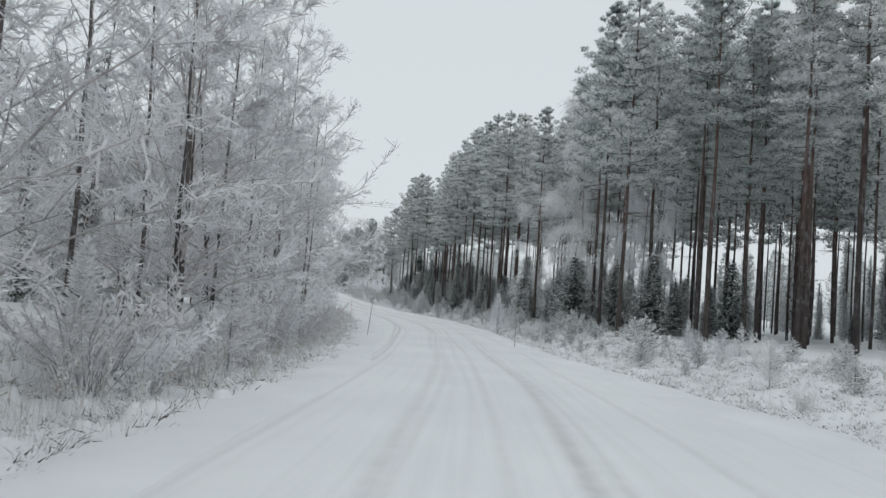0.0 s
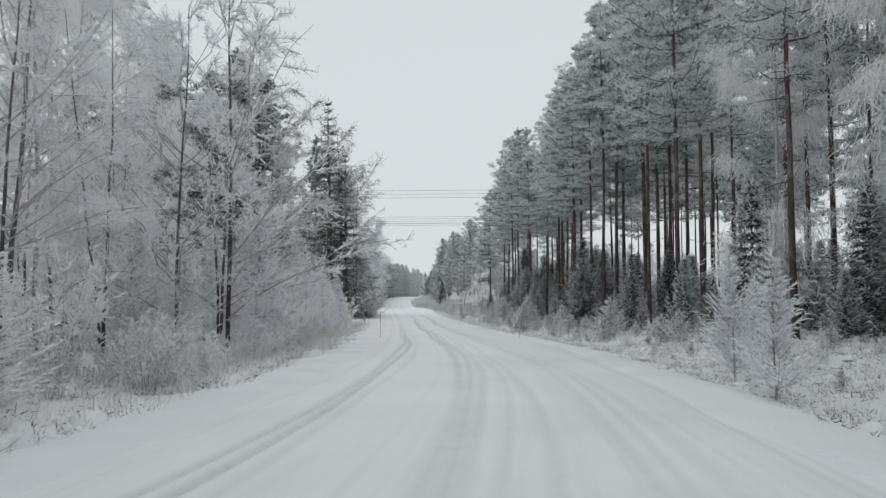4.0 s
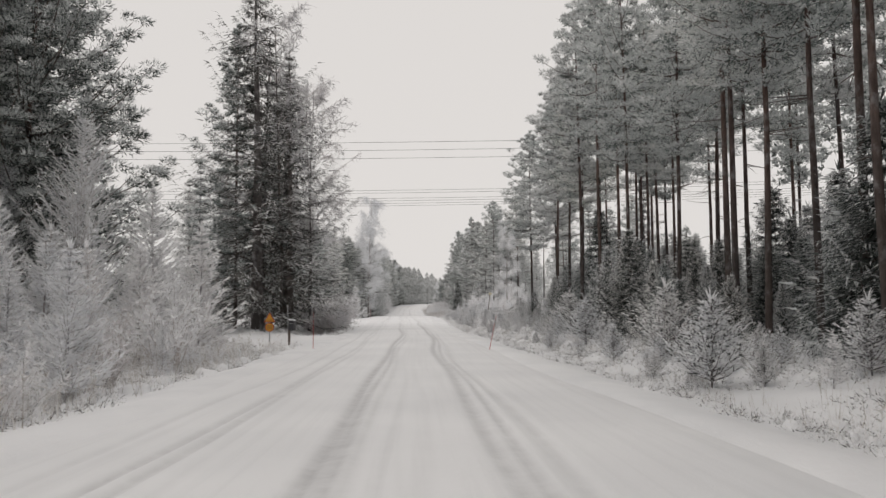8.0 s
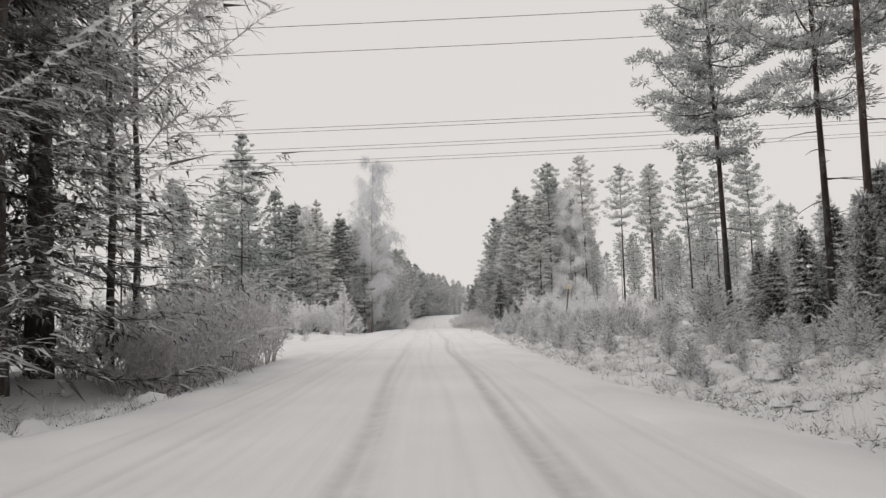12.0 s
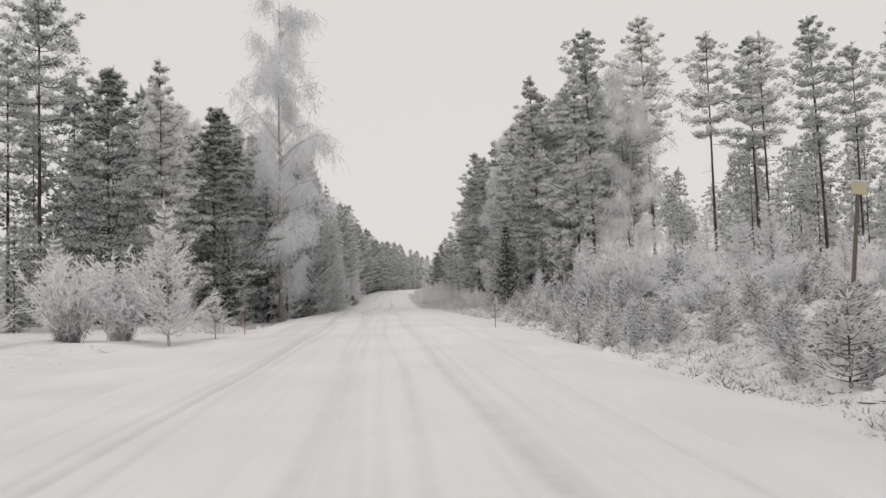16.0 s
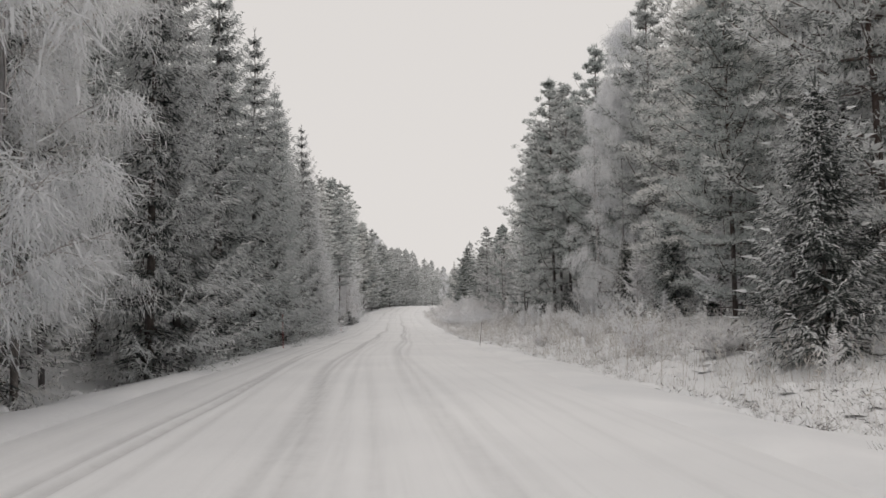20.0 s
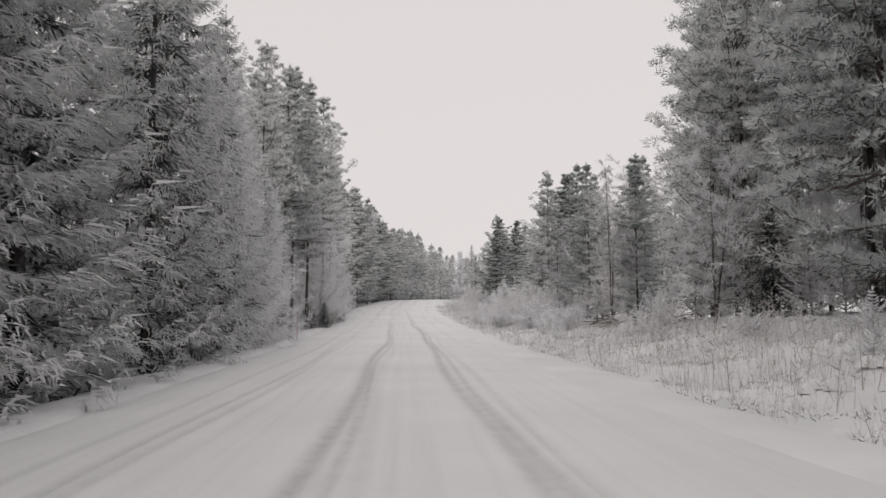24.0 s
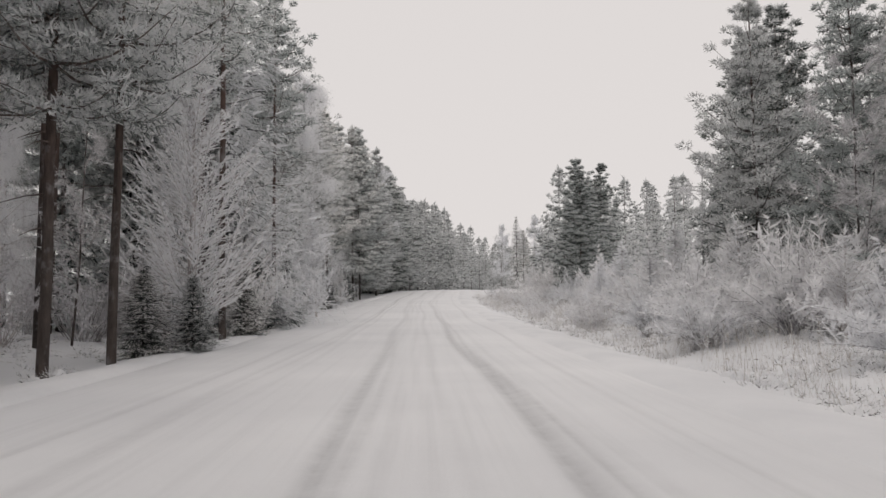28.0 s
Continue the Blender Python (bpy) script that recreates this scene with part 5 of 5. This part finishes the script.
def marker_pole(x, y, height, red, lean=0.0):
    thing = new("snow_pole")
    thing.matrix_basis = Matrix.Translation((x, y, float(ground_z(x, y)))) @ Matrix.Rotation(lean, 4, "Y")
    part("rod", rod(0.013, 0.009, -0.3, height), M_red_pole if red else M_dark_pole, thing)
    part("cap", rod(0.012, 0.008, height, height + 0.04), M_dark_pole, thing)
    part("reflector", rod(0.0125, 0.0125, height - 0.3, height - 0.2), M_steel, thing, "thin silver reflective band")
    return tagged(thing, "thin red plastic snow pole at the road's edge" if red else "thin dark snow pole leaning at the road's edge", "snow pole", "snow poles")


for px, py, ph, pred, pl in ((3.3, 32.6, 1.5, False, 0.09), (6.45, 72.6, 1.3, True, 0.0), (13.2, 71.8, 1.6, False, 0.16), (5.72, 105.5, 1.45, True, 0.0), (12.9, 104.5, 1.5, True, 0.2), (3.9, 179.3, 1.15, True, 0.03), (12.5, 177.5, 0.75, False, 0.0), (3.2, 226.1, 1.45, True, -0.02), (11.9, 225.3, 1.0, False, 0.1), (2.65, 266.1, 1.3, True, 0.0), (9.2, 29.6, 1.1, False, 0.0), (2.6, 182, 0.9, False, 0.0)):
    marker_pole(px, py, ph, pred, pl)


def letters(name, text, size, at, parent, material):
    cu = bpy.data.curves.new(name, "FONT")
    cu.body, cu.size, cu.align_x, cu.align_y, cu.extrude = text, size, "CENTER", "CENTER", 0.002
    tmp = new(name, cu)
    me = bpy.data.meshes.new_from_object(tmp.evaluated_get(bpy.context.evaluated_depsgraph_get()))
    bpy.data.objects.remove(tmp)
    ob = new(name, me)
    me.materials.append(material)
    ob.parent = parent
    ob.matrix_basis = pose(*at, 90, 0, 0)
    return ob


def road_sign(x, y):
    """Warning triangle over a round speed limit, on one steel post."""
    thing = new("road_sign")
    thing.matrix_basis = Matrix.Translation((x, y, float(ground_z(x, y)))) @ Matrix.Rotation(radians(3), 4, "Z")
    part("post", rod(0.03, 0.03, -0.3, 1.45), M_steel, thing)

    def plate(sides, radius, z, y0, turn=0.0, thick=0.012):
        bm = bmesh.new()
        bmesh.ops.create_cone(bm, cap_ends=True, segments=sides, radius1=radius, radius2=radius, depth=thick)
        bm.transform(Matrix.Translation((0, y0, z)) @ Matrix.Rotation(radians(90), 4, "X") @ Matrix.Rotation(turn, 4, "Z"))
        return bm

    tri = part("warning_triangle", plate(3, 0.33, 1.1, -0.04), M_sign_red, thing, "red-edged yellow warning triangle")
    part("face", plate(3, 0.25, 1.1, -0.05), M_sign_yellow, tri)
    part("symbol", block(0.03, 0.008, 0.07, (-0.04, -0.062, 1.06), 0.004), M_black, tri)
    part("symbol", block(0.08, 0.008, 0.045, (0.05, -0.062, 1.045), 0.004, Matrix.Rotation(0.2, 4, "Y")), M_black, tri)
    disc = part("speed_limit_disc", plate(28, 0.22, 0.695, -0.04), M_sign_red, thing, "round yellow 50 speed limit with red rim")
    part("face", plate(28, 0.18, 0.695, -0.05), M_sign_yellow, disc)
    letters("numerals", "50", 0.26, (0, -0.06, 0.69), disc, M_black)
    return tagged(thing, "yellow warning triangle above a round 50 speed limit sign", "road sign")


road_sign(2.8, 111.6)


def mailbox(x, y):
    thing = new("mailbox")
    thing.matrix_basis = Matrix.Translation((x, y, float(ground_z(x, y)))) @ Matrix.Rotation(radians(-8), 4, "Z")
    part("post", block(0.09, 0.09, 1.2, (-0.12, 0, 0.3), 0.008), M_wood, thing)
    part("body", block(0.25, 0.34, 0.4, (0.02, -0.05, 0.86), 0.02), M_box, thing)
    part("lid", block(0.3, 0.4, 0.04, (0.02, -0.05, 1.09), 0.012, Matrix.Rotation(0.12, 4, "Y")), M_box, thing)
    part("snow_cap", block(0.29, 0.39, 0.07, (0.02, -0.05, 1.14), 0.03, Matrix.Rotation(0.12, 4, "Y")), M_snow, thing, "thin cap of snow")
    part("slot", block(0.18, 0.012, 0.025, (0.02, -0.225, 0.98), 0.003), M_steel, thing)
    arm = part("stake", block(0.04, 0.04, 1.3, (-0.2, 0.02, 1.1), 0.006, Matrix.Rotation(-0.03, 4, "Y")), M_steel, thing, "thin grey stake beside the box")
    part("snow_cap", block(0.075, 0.075, 0.1, (-0.22, 0.02, 1.78), 0.03), M_snow, arm)
    return tagged(thing, "dark metal mailbox with a snow cap on a wooden post", "mailbox")


mailbox(4.26, 109.2)


def notice_post(x, y, height, board, lean):
    thing = new("marker_post")
    thing.matrix_basis = Matrix.Translation((x, y, float(ground_z(x, y)))) @ Matrix.Rotation(lean, 4, "Y")
    part("post", rod(0.05, 0.04, -0.3, height), M_wood, thing)
    if board:
        part("board", block(0.34, 0.03, 0.26, (0, -0.06, height - 0.1), 0.006), M_board, thing, "small pale yellow board")
        part("snow_cap", block(0.36, 0.08, 0.05, (0, -0.05, height + 0.055), 0.02), M_snow, thing)
    return tagged(thing, "weathered wooden post with a small pale board" if board else "dark bare wooden post among frosted saplings", "post")


notice_post(18.7, 167.4, 3.0, True, 0.12)
notice_post(21.4, 168.5, 2.9, False, -0.06)


def brush_pile(x, y, length, height, seed):
    """A heap of cut branches; each is a rimed stick with a few twigs."""
    thing = new("brush_pile")
    thing.matrix_basis = Matrix.Translation((x, y, float(ground_z(x, y))))
    r = np.random.RandomState(seed)
    for _ in range(34):
        p = Plant(r.randint(9999))
        a, L = r.normal(0.4, 0.5), r.uniform(0.7, 1.8)
        way = np.array([math.cos(a), math.sin(a), r.normal(0.12, 0.2)])
        low = 1 - abs(r.uniform(-1, 1))
        mid = np.array([r.uniform(-0.5, 0.5) * length * (1 - 0.5 * low), r.normal(0, 0.35), r.uniform(0.04, height) * low + 0.06])
        t = np.linspace(-0.5, 0.5, 5)[:, None]
        pts = mid + way * L * t + np.array([0, 0, -0.12]) * L * t * t
        pts[:, 2] = np.maximum(pts[:, 2], 0.01)
        p.tube(pts, np.linspace(0.028, 0.01, 5), 5, True)
        for _ in range(5):
            k = r.randint(1, 5)
            tip = pts[k] + way * r.uniform(0.1, 0.3) + r.normal(0, 0.16, 3)
            p.tube(np.stack([pts[k], 0.5 * (pts[k] + tip) + r.normal(0, 0.02, 3), tip]), np.array([0.011, 0.009, 0.005]), 4)
        stick, twigs = p.meshes(M_limb, M_limb_rime, M_rime)
        ob = new("branch", to_mesh("branch", *stick[1:]))
        ob.parent = thing
        sprays = new("twigs", to_mesh("twigs", *twigs[1:]))
        sprays.parent = ob
        tagged(sprays, kind="stuff")
    return tagged(thing, "heap of cut branches dusted with rime on the bank", "brush pile", "brush piles")


brush_pile(18.4, 260, 3.4, 0.8, 4)
brush_pile(18.6, 267.6, 3.0, 0.9, 5)
brush_pile(17.4, 210.5, 2.6, 0.5, 6)


# ---- the power line across the road ----
def cable(y, z, twin):
    thing = new("power_cable")
    for dy in ((-0.2, 0.2) if twin else (0.0,)):
        p = Plant(1)
        x = np.linspace(-190, 210, 60)
        pts = np.stack([x, y + dy - 0.02 * (x - 8), z + dy + ((x - 8) / 150.0) ** 2 * 5.0 + 0.014 * (x - 8)], 1)
        p.tube(pts, np.full(60, 0.019), 5)
        ob = new("wire", to_mesh(*p.meshes(M_wire, M_wire, M_wire)[0]))
        ob.parent = thing
    for x in (-42, 38) if twin else ():
        ob = part("spacer", block(0.06, 0.5, 0.08, (x, y - 0.02 * (x - 8), z + ((x - 8) / 150.0) ** 2 * 5.0 + 0.014 * (x - 8)), 0.01), M_steel, thing)
    return tagged(thing, "dark overhead power cable crossing high above the road", "power line", "power cables")


for cy, cz, twin in ((173, 16.3, True), (179.5, 16.2, True), (186, 16.4, True), (153, 18.4, False), (157, 18.4, False), (161.5, 18.4, False)):
    cable(cy, cz, twin)
